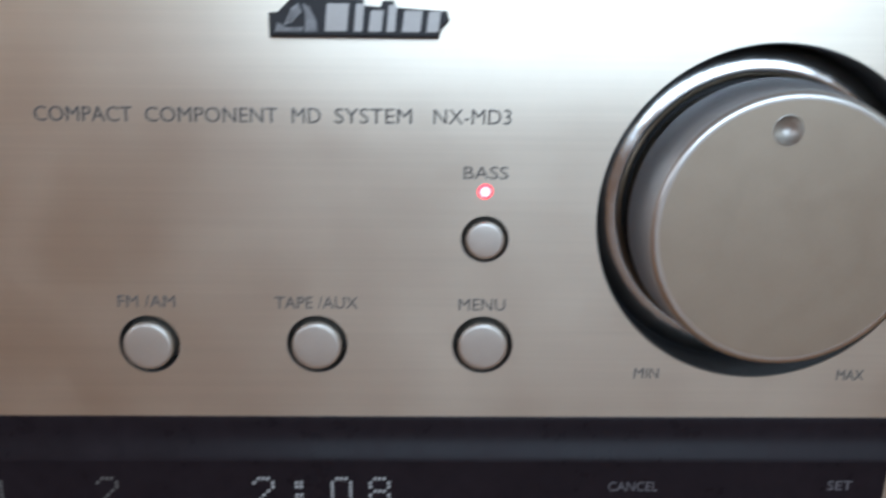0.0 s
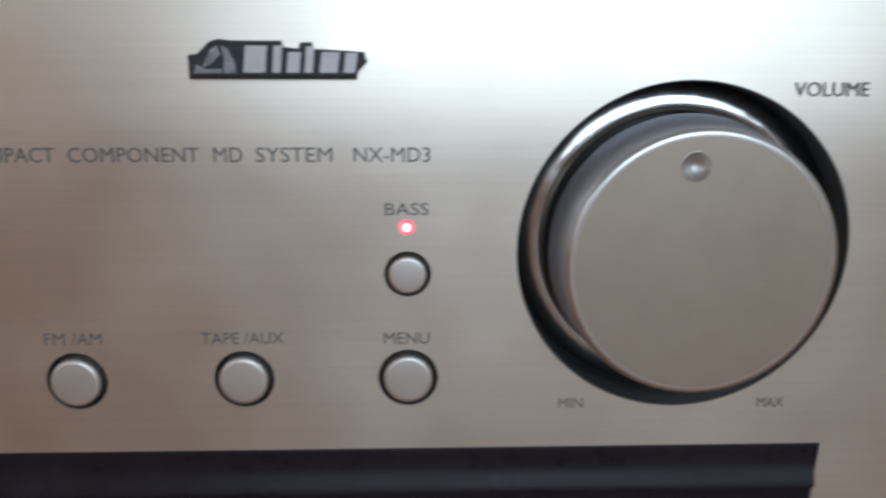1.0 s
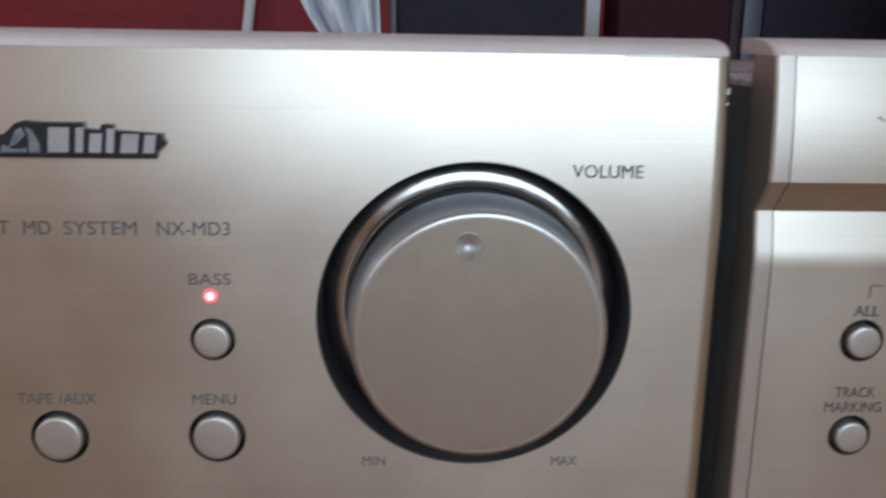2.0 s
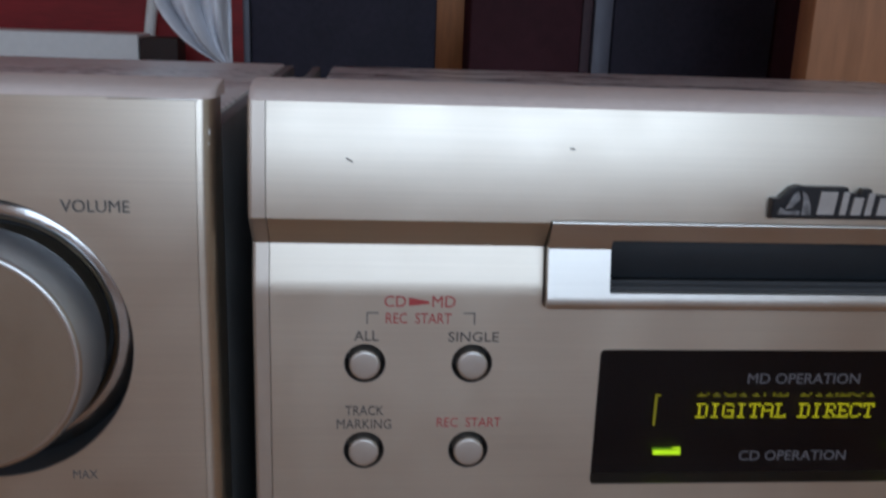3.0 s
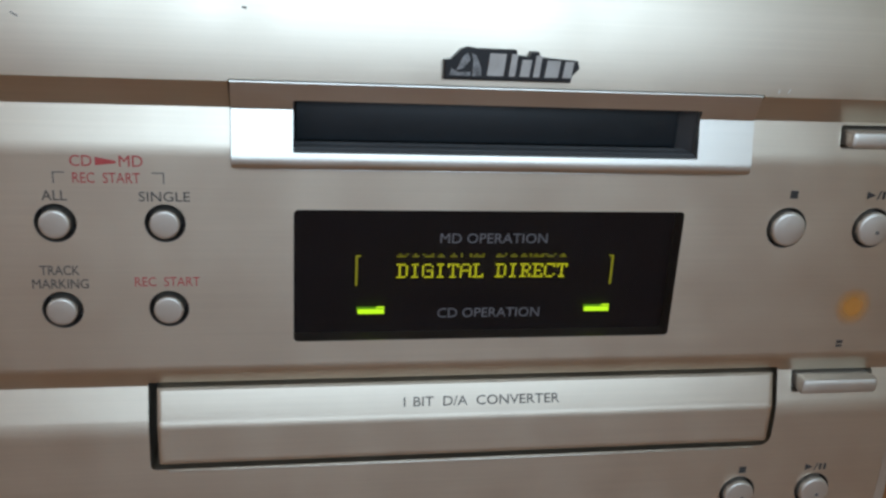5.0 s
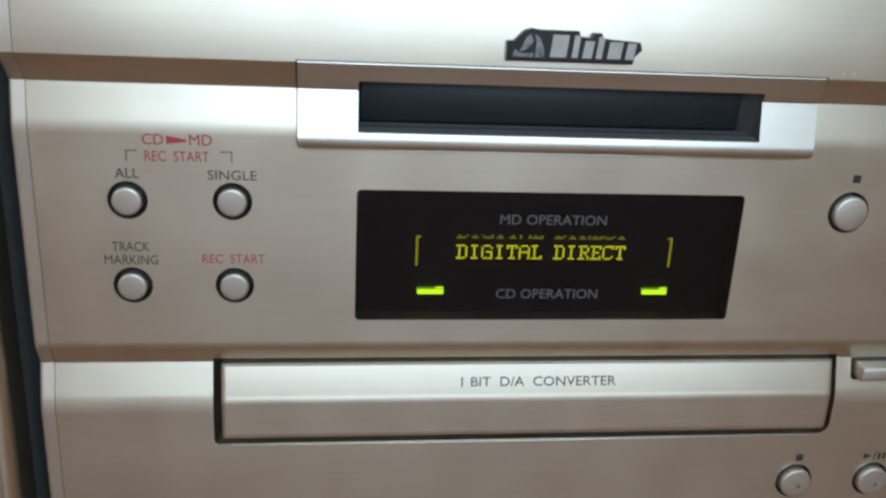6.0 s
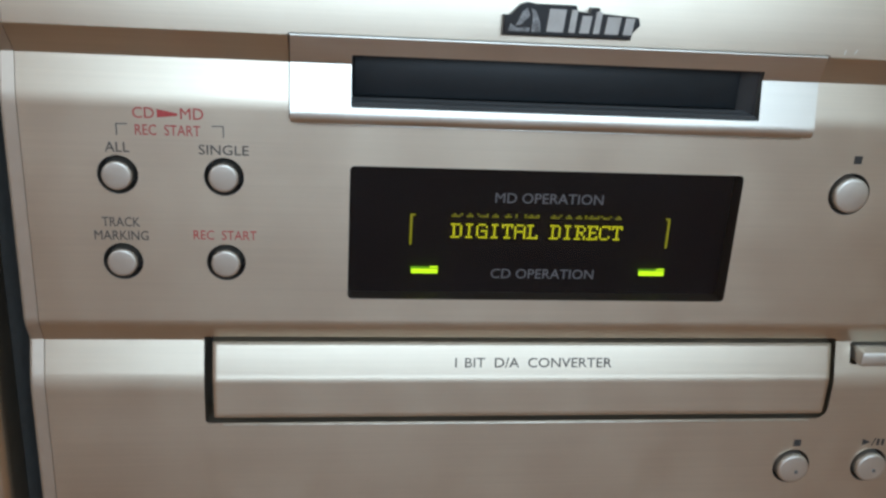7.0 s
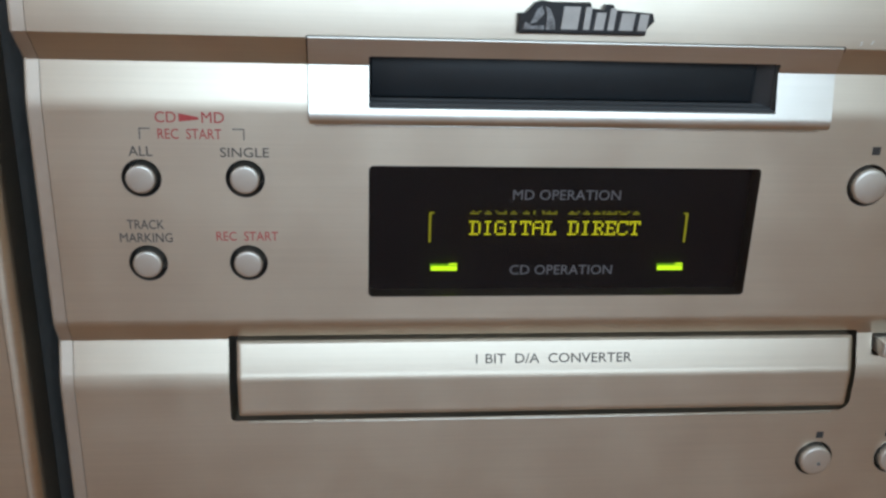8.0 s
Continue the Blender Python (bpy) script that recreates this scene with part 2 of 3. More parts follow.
def box(x0, x1, y0, y1, z0, z1, bevel=0.0, seg=2):
    bm = bmesh.new()
    bmesh.ops.create_cube(bm, size=1)
    for v in bm.verts:
        v.co = ((x0 + x1) / 2 + v.co.x * (x1 - x0), (y0 + y1) / 2 + v.co.y * (y1 - y0), (z0 + z1) / 2 + v.co.z * (z1 - z0))
    if bevel:
        bmesh.ops.bevel(bm, geom=bm.edges[:], offset=bevel, segments=seg, profile=0.5, affect="EDGES")
    return bm


def lathe(profile, cx, cz, seg=64, y0=0.0):
    """Turned body round the y axis through (cx, cz): profile of (radius, y)."""
    bm = bmesh.new()
    rings = []
    for r, y in profile:
        if r < 1e-7:
            rings.append([bm.verts.new((cx, y0 + y, cz))])
        else:
            rings.append([bm.verts.new((cx + r * math.cos(2 * math.pi * k / seg), y0 + y, cz + r * math.sin(2 * math.pi * k / seg))) for k in range(seg)])
    for a, b in zip(rings, rings[1:]):
        for k in range(seg):
            n = (k + 1) % seg
            if len(a) == 1 and len(b) == 1:
                continue
            if len(a) == 1:
                bm.faces.new((a[0], b[k], b[n]))
            elif len(b) == 1:
                bm.faces.new((a[k], a[n], b[0]))
            else:
                bm.faces.new((a[k], a[n], b[n], b[k]))
    return bm


def loft(sections):
    """Closed body from equal closed loops of points."""
    bm = bmesh.new()
    loops = [[bm.verts.new(p) for p in s] for s in sections]
    n = len(loops[0])
    for a, b in zip(loops, loops[1:]):
        for k in range(n):
            bm.faces.new((a[k], a[(k + 1) % n], b[(k + 1) % n], b[k]))
    bm.faces.new(loops[0])
    bm.faces.new(list(reversed(loops[-1])))
    return bm


def rounded_rect(x0, x1, z0, z1, r, seg=5):
    pts = []
    for cx, cz, a0 in ((x1 - r, z1 - r, 0), (x0 + r, z1 - r, 90), (x0 + r, z0 + r, 180), (x1 - r, z0 + r, 270)):
        for k in range(seg + 1):
            a = radians(a0 + 90 * k / seg)
            pts.append((cx + r * math.cos(a), cz + r * math.sin(a)))
    return pts


def corner_rect(x0, x1, z0, z1, top_right, top_left, low_left, low_right, seg=5):
    """As rounded_rect, with a radius for each corner."""
    pts = []
    for sx, sz, r, a0 in ((1, 1, top_right, 0), (0, 1, top_left, 90), (0, 0, low_left, 180), (1, 0, low_right, 270)):
        cx, cz = (x1 - r if sx else x0 + r), (z1 - r if sz else z0 + r)
        for k in range(seg + 1):
            a = radians(a0 + 90 * k / seg)
            pts.append((cx + r * math.cos(a), cz + r * math.sin(a)))
    return pts


def slab(outline, y0, y1, bevel=0.0):
    """A plate with the outline (x, z), from y0 (front) to y1 (back), its front edge rounded."""
    cx = sum(p[0] for p in outline) / len(outline)
    cz = sum(p[1] for p in outline) / len(outline)
    w = max(p[0] for p in outline) - min(p[0] for p in outline)
    h = max(p[1] for p in outline) - min(p[1] for p in outline)

    def at(y, inset):
        return [(cx + (x - cx) * (1 - 2 * inset / w), y, cz + (z - cz) * (1 - 2 * inset / h)) for x, z in outline]
    secs = [at(y1, 0)]
    if bevel:
        secs += [at(y0 + bevel, 0), at(y0 + 0.3 * bevel, 0.3 * bevel), at(y0, bevel)]
    else:
        secs += [at(y0, 0)]
    return loft(secs)


def pieces(boxes):
    """Several small boxes in one body."""
    bm = bmesh.new()
    for x0, x1, y0, y1, z0, z1 in boxes:
        v = [bm.verts.new((x, y, z)) for x in (x0, x1) for y in (y0, y1) for z in (z0, z1)]
        for f in ((0, 1, 3, 2), (4, 6, 7, 5), (0, 4, 5, 1), (2, 3, 7, 6), (0, 2, 6, 4), (1, 5, 7, 3)):
            bm.faces.new([v[i] for i in f])
    return bm


def lettering(text, x0, x1, z0, height, y, material, parent, label="", slope=0.0):
    """Raised print on the panel: text set between x0 and x1, standing on z0, facing -y."""
    cu = bpy.data.curves.new("lettering", "FONT")
    cu.body = text
    cu.size = 1.0
    cu.extrude = 0.0
    cu.resolution_u = 3
    tmp = new("lettering_source", cu)
    dg = bpy.context.evaluated_depsgraph_get()
    dg.update()
    me = bpy.data.meshes.new_from_object(tmp.evaluated_get(dg))
    bpy.data.objects.remove(tmp)
    bpy.data.curves.remove(cu)
    co = np.array([v.co[:] for v in me.vertices])
    lo, hi = co.min(0), co.max(0)
    for v in me.vertices:
        u = (v.co.x - lo[0]) / (hi[0] - lo[0])
        w = (v.co.y - lo[1]) / (hi[1] - lo[1])
        v.co = (x0 + u * (x1 - x0), y + slope * (z0 + w * height - z0), z0 + w * height)
    bm = bmesh.new()
    bm.from_mesh(me)
    bpy.data.meshes.remove(me)
    ext = bmesh.ops.extrude_face_region(bm, geom=bm.faces[:])
    for g in ext["geom"]:
        if isinstance(g, bmesh.types.BMVert):
            g.co.y -= 0.00008
    return part("lettering", bm, material, parent, label, smooth=None)


def cut(ob, cutters, smooth=None, keep=False):
    """Carves the closed bodies out of ob's mesh, or keeps only what lies within them."""
    bm = bmesh.new()
    for c in cutters:
        bmesh.ops.recalc_face_normals(c, faces=c.faces)
        me = bpy.data.meshes.new("cutter")
        c.to_mesh(me)
        c.free()
        bm.from_mesh(me)
        bpy.data.meshes.remove(me)
    me = bpy.data.meshes.new("cutter")
    bm.to_mesh(me)
    bm.free()
    tool = new("cutter", me)
    tool.parent = ob.parent
    mod = ob.modifiers.new("cut", "BOOLEAN")
    mod.object, mod.operation, mod.solver, mod.use_self = tool, "INTERSECT" if keep else "DIFFERENCE", "EXACT", False
    dg = bpy.context.evaluated_depsgraph_get()
    dg.update()
    done = bpy.data.meshes.new_from_object(ob.evaluated_get(dg))
    ob.modifiers.clear()
    old = ob.data
    done.name = old.name
    ob.data = done
    bpy.data.objects.remove(tool)
    bpy.data.meshes.remove(me)
    bpy.data.meshes.remove(old)
    if not done.materials:
        done.materials.append(ALU)
    if smooth:
        done.shade_smooth()
        done.set_sharp_from_angle(angle=radians(smooth))
    else:
        done.shade_flat()


def bore(cx, cz, r, y0, y1, seg=48):
    return lathe([(0, y0), (r, y0), (r, y1), (0, y1)], cx, cz, seg)


MM = 0.001


def fascia(name, front, x0, x1, back, material, parent, label, corner=0.003, left_round=True, right_round=True):
    """Front cover swept along x: front is (y, z) in mm from the top down; the ends curve back by the corner's radius."""
    secs = []
    n = 14

    def section(x, push):
        pts = [(x, (y + push * 1000) * MM, z * MM) for y, z in front]
        top, bot = pts[0][2], pts[-1][2]
        return pts + [(x, back, bot), (x, back, top)]
    stations = []
    if left_round:
        stations += [(x0 + corner * (1 - math.cos(a)), corner * (1 - math.sin(a))) for a in [math.pi / 2 * k / n for k in range(n)]]
    else:
        stations += [(x0, 0.0)]
    if right_round:
        stations += [(x1 - corner * (1 - math.cos(a)), corner * (1 - math.sin(a))) for a in [math.pi / 2 * k / n for k in range(n, -1, -1)]]
    else:
        stations += [(x1, 0.0)]
    if left_round:
        stations.insert(n, (x0 + corner, 0.0))
    for x, push in stations:
        secs.append(section(x, push))
    return part(name, loft(secs), material, parent, label, smooth=None)


def arc_band(z0, y0, z1, tilt0, tilt1, n=26):
    """Points of a gently convex band from z0 down to z1 (mm); tilts in degrees lean back towards the top."""
    pts, y = [(y0, z0)], y0
    for k in range(n):
        za, zb = z0 + (z1 - z0) * k / n, z0 + (z1 - z0) * (k + 1) / n
        t = tilt0 + (tilt1 - tilt0) * (k + 0.5) / n
        y -= abs(zb - za) * math.tan(radians(t))
        pts.append((y, zb))
    return pts


DOTS = {
    "D": ("11110", "01001", "01001", "01001", "01001", "01001", "11110"),
    "I": ("01110", "00100", "00100", "00100", "00100", "00100", "01110"),
    "G": ("01110", "10001", "10000", "10111", "10001", "10001", "01111"),
    "T": ("11111", "10101", "00100", "00100", "00100", "00100", "01110"),
    "A": ("01110", "10001", "10001", "11111", "10001", "10001", "10001"),
    "L": ("11100", "01000", "01000", "01000", "01000", "01001", "11111"),
    "R": ("11110", "01001", "01001", "01110", "01010", "01001", "11101"),
    "E": ("11111", "01001", "01000", "01110", "01000", "01001", "11111"),
    "C": ("01111", "10001", "10000", "10000", "10000", "10001", "01110"),
    "2": ("01110", "10001", "00001", "00010", "00100", "01000", "11111"),
    "0": ("01110", "10001", "10001", "10001", "10001", "10001", "01110"),
    "8": ("01110", "10001", "10001", "01110", "10001", "10001", "01110"),
    ":": ("00000", "01100", "01100", "00000", "01100", "01100", "00000"),
}


def dot_character(ch, x, z_top, dx, dz, y, material, parent, rows=range(7)):
    """One character of a dot display: small lit dots in one body."""
    fill = 0.66
    cells = []
    for r in rows:
        for c in range(5):
            if DOTS[ch][r][c] == "1":
                xa, zt = x + c * dx, z_top - r * dz
                cells.append((xa, xa + dx * fill, y - 0.0001, y, zt - dz * fill, zt))
    return part("lit_character", pieces(cells), material, parent, smooth=None)


def push_button(cx, cz, r_hole, r_cap, panel_y, out, parent, label="", pip=False, dome=0.00007):
    """A round key in its dark well: the well's lining and the domed cap."""
    key = part("button", lathe([(0, -out - dome), (r_cap * 0.45, -out - dome * 0.8), (r_cap * 0.8, -out - dome * 0.2), (r_cap * 0.90, -out + 0.00002),
                                (r_cap * 0.955, -out + 0.00012), (r_cap * 0.988, -out + 0.00035), (r_cap, -out + 0.0007), (r_cap, 0.0045), (0, 0.0045)], cx, cz, 48, panel_y),
               PLASTIC_BTN, parent, label or "silver round push button", smooth=50)
    part("well", lathe([(r_hole, 0.0002), (r_hole, 0.005), (0, 0.005), (0, 0.0058), (r_hole + 0.0006, 0.0058), (r_hole + 0.0006, 0.0002), (r_hole, 0.0002)],
                       cx, cz, 48, panel_y), WELL, key, "dark recess round the button")
    if pip:
        part("pip", lathe([(0, -out - dome - 0.0003), (0.00035, -out - dome - 0.0002), (0.0005, -out - dome + 0.0003), (0, -out - dome + 0.0003)],
                          cx + 0.0006, cz - 0.0006, 16, panel_y), INK, key, "small dark raised dot")
    return key


def badge(x0, x1, z0, z1, y, parent):
    """Maker's badge as plain shapes: a dark plate with a pale emblem and pale blocks."""
    w, h = x1 - x0, z1 - z0

    def P(u, v):
        return (x0 + u * w, z0 + v * h)
    out = [P(0.0, 0.0), P(0.94, 0.0), P(0.95, 0.22), P(1.0, 0.45), P(0.985, 0.68), P(0.70, 0.76), P(0.69, 0.92), P(0.63, 0.92), P(0.62, 0.76),
           P(0.53, 0.8), P(0.52, 0.96), P(0.24, 0.96), P(0.17, 1.0), P(0.12, 0.93), P(0.05, 0.62), P(0.0, 0.6)]
    plate = part("badge", slab(out, y - 0.0015, y + 0.0004, 0.0003), BADGE, parent, "black maker's badge with pale raised shapes", smooth=None)
    yf, yb = y - 0.0018, y - 0.0014

    def shape(pts):
        part("raised_shape", slab([P(*p) for p in pts], yf, yb), BADGE_SILVER, plate, smooth=None)
    for pts in (((0.085, 0.30), (0.13, 0.36), (0.185, 0.62), (0.165, 0.84), (0.13, 0.72)), ((0.20, 0.14), (0.268, 0.14), (0.262, 0.42), (0.225, 0.76), (0.19, 0.84), (0.205, 0.56)),
                ((0.035, 0.14), (0.185, 0.14), (0.19, 0.26), (0.10, 0.24), (0.05, 0.36))):
        part("emblem", slab([P(*p) for p in pts], yf, yb), BADGE_GREY, plate, smooth=None)
    for u0, u1, v1 in ((0.31, 0.43, 0.84), (0.47, 0.515, 0.84), (0.55, 0.62, 0.68), (0.65, 0.695, 0.82), (0.735, 0.835, 0.68), (0.87, 0.935, 0.66)):
        shape([(u0, 0.16), (u1, 0.16), (u1 + 0.015, v1), (u0 + 0.015, v1)])
    return plate


# ---------- the room ----------
def plain(name, bm, material, label, category):
    ob = new(name, mesh_of(name, bm, material))
    return tagged(ob, label, category, kind="structure")


RX0, RX1, RY0, RY1, RZ0, RZ1 = -2.0, 2.2, WIN["y"], 1.0, -0.75, 1.65
plain("floor", box(RX0, RX1, RY0, RY1, RZ0 - 0.1, RZ0), FLOOR_WOOD, "brown wooden floor below the shelf", "floor")
plain("ceiling", box(RX0, RX1, RY0, RY1, RZ1, RZ1 + 0.1), CEIL_PAINT, "off-white painted ceiling", "ceiling")
# walls out of view, coloured to shape what the panels reflect
wall_w = plain("wall_west", box(RX0 - 0.1, RX0, RY0, RY1, RZ0, RZ1), WARM_BOUNCE, "unseen side wall, warm to tint the bounced light", "wall")
plain("wall_east", box(RX1, RX1 + 0.1, RY0, RY1, RZ0, RZ1), PALE_BOUNCE, "unseen side wall, pale to brighten the panels' right", "wall")
plain("wall_north", box(RX0 - 0.1, RX1 + 0.1, RY1, RY1 + 0.1, RZ0 - 0.1, RZ1 + 0.1), RED_WOOD, "dark red wooden panelling behind the stereo", "wall")
wall_s = plain("wall_south", box(RX0 - 0.1, RX1 + 0.1, RY0 - 0.12, RY0, RZ0 - 0.1, RZ1 + 0.1), WARM_BOUNCE, "unseen wall with a window, warm to tint the bounced light", "wall")
wx0, wx1, wz0, wz1 = WIN["x"] - WIN["w"] / 2, WIN["x"] + WIN["w"] / 2, WIN["z"] - WIN["h"] / 2, WIN["z"] + WIN["h"] / 2
cut(wall_s, [box(wx0, wx1, RY0 - 0.3, RY0 + 0.2, wz0, wz1)])
window = thing("window_1", "white framed window letting daylight in", "window", kind="structure")
for a in ((wx0 - 0.03, wx0 + 0.03, wz0 - 0.03, wz1 + 0.03), (wx1 - 0.03, wx1 + 0.03, wz0 - 0.03, wz1 + 0.03)):
    part("window_frame", box(a[0], a[1], RY0 - 0.13, RY0 - 0.02, a[2], a[3], 0.004), FRAME_WHITE, window)
for a in (wz0, wz1):
    part("window_frame", box(wx0 + 0.03, wx1 - 0.03, RY0 - 0.13, RY0 - 0.02, a - 0.03, a + 0.03, 0.004), FRAME_WHITE, window)

# unseen window opening, added only to hold the side fill lamp
fill_frame = thing("fill_window", "unseen side window added round the fill lamp", "window", kind="structure")
sy0, sy1, sz0, sz1 = SIDE_FILL["y"] - SIDE_FILL["w"] / 2, SIDE_FILL["y"] + SIDE_FILL["w"] / 2, SIDE_FILL["z"] - SIDE_FILL["h"] / 2, SIDE_FILL["z"] + SIDE_FILL["h"] / 2
cut(wall_w, [box(RX0 - 0.3, RX0 + 0.2, sy0, sy1, sz0, sz1)])
for a in (sy0, sy1):
    part("window_frame", box(RX0 - 0.11, RX0 - 0.02, a - 0.03, a + 0.03, sz0 - 0.03, sz1 + 0.03, 0.004), FRAME_WHITE, fill_frame)
for a in (sz0, sz1):
    part("window_frame", box(RX0 - 0.11, RX0 - 0.02, sy0 + 0.03, sy1 - 0.03, a - 0.03, a + 0.03, 0.004), FRAME_WHITE, fill_frame)

shelf = new("shelf", mesh_of("shelf", box(-0.75, 0.75, -0.55, 0.99, -0.03, 0.0, 0.003), SHELF_WOOD, 35))
tagged(shelf, "brown wooden shelf board carrying the stereo", "shelf", kind="structure")

# ---------- the amplifier unit (with the volume knob), a little lower and further back than the player ----------
AX0, AX1, AY = -0.1895, 0.0073, -0.0023
ampl = thing("stereo_amplifier", "champagne silver stereo amplifier with a large round volume knob", "stereo", (-0.0001, 0.0008, -0.0007))
A_BAND = arc_band(144.8, 0.0, 114.0, 10.0, 0.0)
_shift = -2.3 - A_BAND[-1][0]
A_BAND = [(y + _shift, z) for y, z in A_BAND]
A_FRONT = A_BAND + [(-2.3, 100.0), (-2.3, 60.0), (-2.3, 12.0), (-1.3, 10.0)]


def top_cap(y, z, lift):
    """Rounded upper edge of a front cover, from the back down to its front (mm)."""
    return [(y + 9.4, z + lift), (y + 6.0, z + lift - 0.15), (y + 3.0, z + lift - 0.6), (y + 1.5, z + lift - 1.05), (y + 0.6, z + lift - 1.6), (y + 0.15, z + 0.4), (y, z + 0.03)]


def slope_y(front, z):
    """y in metres of a front profile at height z (mm)."""
    for (ya, za), (yb, zb) in zip(front, front[1:]):
        if zb <= z <= za and za != zb:
            return (ya + (yb - ya) * (za - z) / (za - zb)) * MM
    return 0.0


a_face = fascia("front_panel", A_FRONT, AX0 + 0.0032, 0.00445, 0.012, ALU, ampl, "brushed champagne aluminium front", left_round=False, right_round=False)
A_SIDE = [(y + 0.1, z) for y, z in A_FRONT]
a_end = fascia("end_cap", A_SIDE, 0.00450, AX1, 0.0075, ALU, ampl, "smooth champagne end cap rounded back into the side", corner=0.0027, left_round=False)
a_end.data.shade_smooth()
a_end.data.set_sharp_from_angle(angle=radians(25))
fascia("end_cap", A_SIDE, AX0, AX0 + 0.0030, 0.008, CAP, ampl, "smooth champagne end cap", corner=0.0012, right_round=False)
fascia("top_cap", top_cap(*A_BAND[0], 2.5), AX0, AX1, 0.012, TOP_CAP, ampl, "champagne painted top edge", corner=0.0030)
KX, KZ = -0.0312, 0.1043
A_BTN = [(-0.0717, 0.1009, 0.00335, 0.0028), (-0.0717, 0.0847, 0.0044, 0.0037), (-0.0962, 0.0847, 0.0044, 0.0037), (-0.1209, 0.0846, 0.0044, 0.0037)]
A_WIN = [(-0.0075, 0.0731), (-0.1745, 0.0731), (-0.1725, 0.0380), (-0.0095, 0.0380)]
cut(a_face, [bore(KX, KZ, 0.0246, -0.02, 0.0112, 96), slab(A_WIN, -0.02, 0.005)] + [bore(x, z, r + 0.0001, -0.02, 0.006) for x, z, r, _ in A_BTN]
    + [bore(-0.0718, 0.1079, 0.0011, -0.02, 0.006, 24)])
part("case", box(AX0 + 0.0032, AX1 - 0.0032, 0.0115, 0.160, 0.004, 0.1402, 0.0008), CASE, ampl, "grey steel case")
for sx, sy in ((AX0 + 0.0002, 0.0078), (AX1 - 0.0031, 0.0077)):
    part("side_panel", box(sx, sx + 0.0029, sy, 0.160, 0.004, 0.1398, 0.0006), SIDE, ampl, "dark grey side panel")
part("case_rear", box(AX0 + 0.002, AX1 - 0.002, 0.159, 0.27, 0.004, 0.105, 0.0008), SIDE, ampl, "dark grey rear of the case")
for fx in (AX0 + 0.02, AX1 - 0.03):
    part("foot", box(fx, fx + 0.012, 0.015, 0.03, 0.0007, 0.0045, 0.001), BLACK, ampl)

for x, z, r, c in A_BTN:
    push_button(x, z, r, c, AY, 0.0010, ampl)
led = part("led", lathe([(0.0007, -0.0002), (0.0010, 0.0), (0.0011, 0.0004), (0.0011, 0.003), (0, 0.003), (0, 0.0008), (0.0007, 0.0006), (0.0007, -0.0002)], -0.0718, 0.1079, 24, AY), RED_LED, ampl, "lit red indicator lamp")
part("core", lathe([(0, -0.0003), (0.0004, -0.00027), (0.0007, -0.0001), (0.0007, 0.0005), (0, 0.0005)], -0.0718, 0.1079, 24, AY), LED_CORE, led, "white-hot centre")

# volume knob in its dark well, over a polished ring
KF = -0.0090
knob = part("volume_knob", lathe([(0, KF), (0.0163, KF), (0.01779, KF), (0.01779, KF + 0.0006), (0.0183, KF + 0.0011), (0.0183, 0.009), (0, 0.009)],
                                 KX, KZ, 128, AY), KNOB, ampl, "large satin silver volume knob", smooth=50)
cut(knob, [lathe([(0, KF + 0.0015), (0.0006, KF + 0.00142), (0.0012, KF + 0.0011), (0.0017, KF + 0.0006), (0.00205, KF), (0.0024, KF - 0.0019), (0, KF - 0.0019)], -0.0331, 0.1181, 32, AY)], smooth=40)
knob.data.materials.clear()
knob.data.materials.append(KNOB)
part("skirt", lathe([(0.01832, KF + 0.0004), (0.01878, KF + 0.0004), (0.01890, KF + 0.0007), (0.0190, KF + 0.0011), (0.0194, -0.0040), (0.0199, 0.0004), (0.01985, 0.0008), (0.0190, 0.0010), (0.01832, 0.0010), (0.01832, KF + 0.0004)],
                   KX, KZ, 128, AY), KNOB_SIDE_LIT, knob, "smooth metal side of the knob, reflected light in its colour", smooth=50)
part("edge", lathe([(0.01780, KF + 0.0003), (0.01780, KF), (0.0180, KF), (0.01820, KF + 0.00001), (0.01842, KF + 0.00005), (0.01862, KF + 0.00016), (0.01876, KF + 0.00032), (0.01883, KF + 0.0005), (0.0183, KF + 0.0005), (0.01780, KF + 0.0003)],
                  KX, KZ, 128, AY), KNOB_EDGE, knob, "polished bright rim of the knob", smooth=70)
part("dimple", lathe([(0, KF + 0.0014), (0.0006, KF + 0.00132), (0.0012, KF + 0.0010), (0.0017, KF + 0.0005), (0.00200, KF - 0.00005), (0.00207, KF - 0.00003), (0.0018, KF + 0.0007), (0.0012, KF + 0.0012), (0, KF + 0.00155)], -0.0331, 0.1181, 32, AY), SATIN_DISH, knob, "polished dimple")
part("well", lathe([(0.02445, 0.0003), (0.02445, 0.0040), (0.02435, 0.0080), (0.0225, 0.0095), (0, 0.0095), (0, 0.0102), (0.02455, 0.0102), (0.02455, 0.0003), (0.02445, 0.0003)],
                   KX, KZ, 128, AY), MOUTH, knob, "black recess round the knob")
part("ring", lathe([(0.0196, 0.0094), (0.0196, 0.0064), (0.0198, 0.0058), (0.0202, 0.0055), (0.0210, 0.00555), (0.0218, 0.00568), (0.0226, 0.00592), (0.0233, 0.00625), (0.0237, 0.0066), (0.02400, 0.0072), (0.02405, 0.0078), (0.02405, 0.0094), (0.0196, 0.0094)],
                   KX, KZ, 128, AY), CHROME, knob, "polished chrome ring", smooth=60)

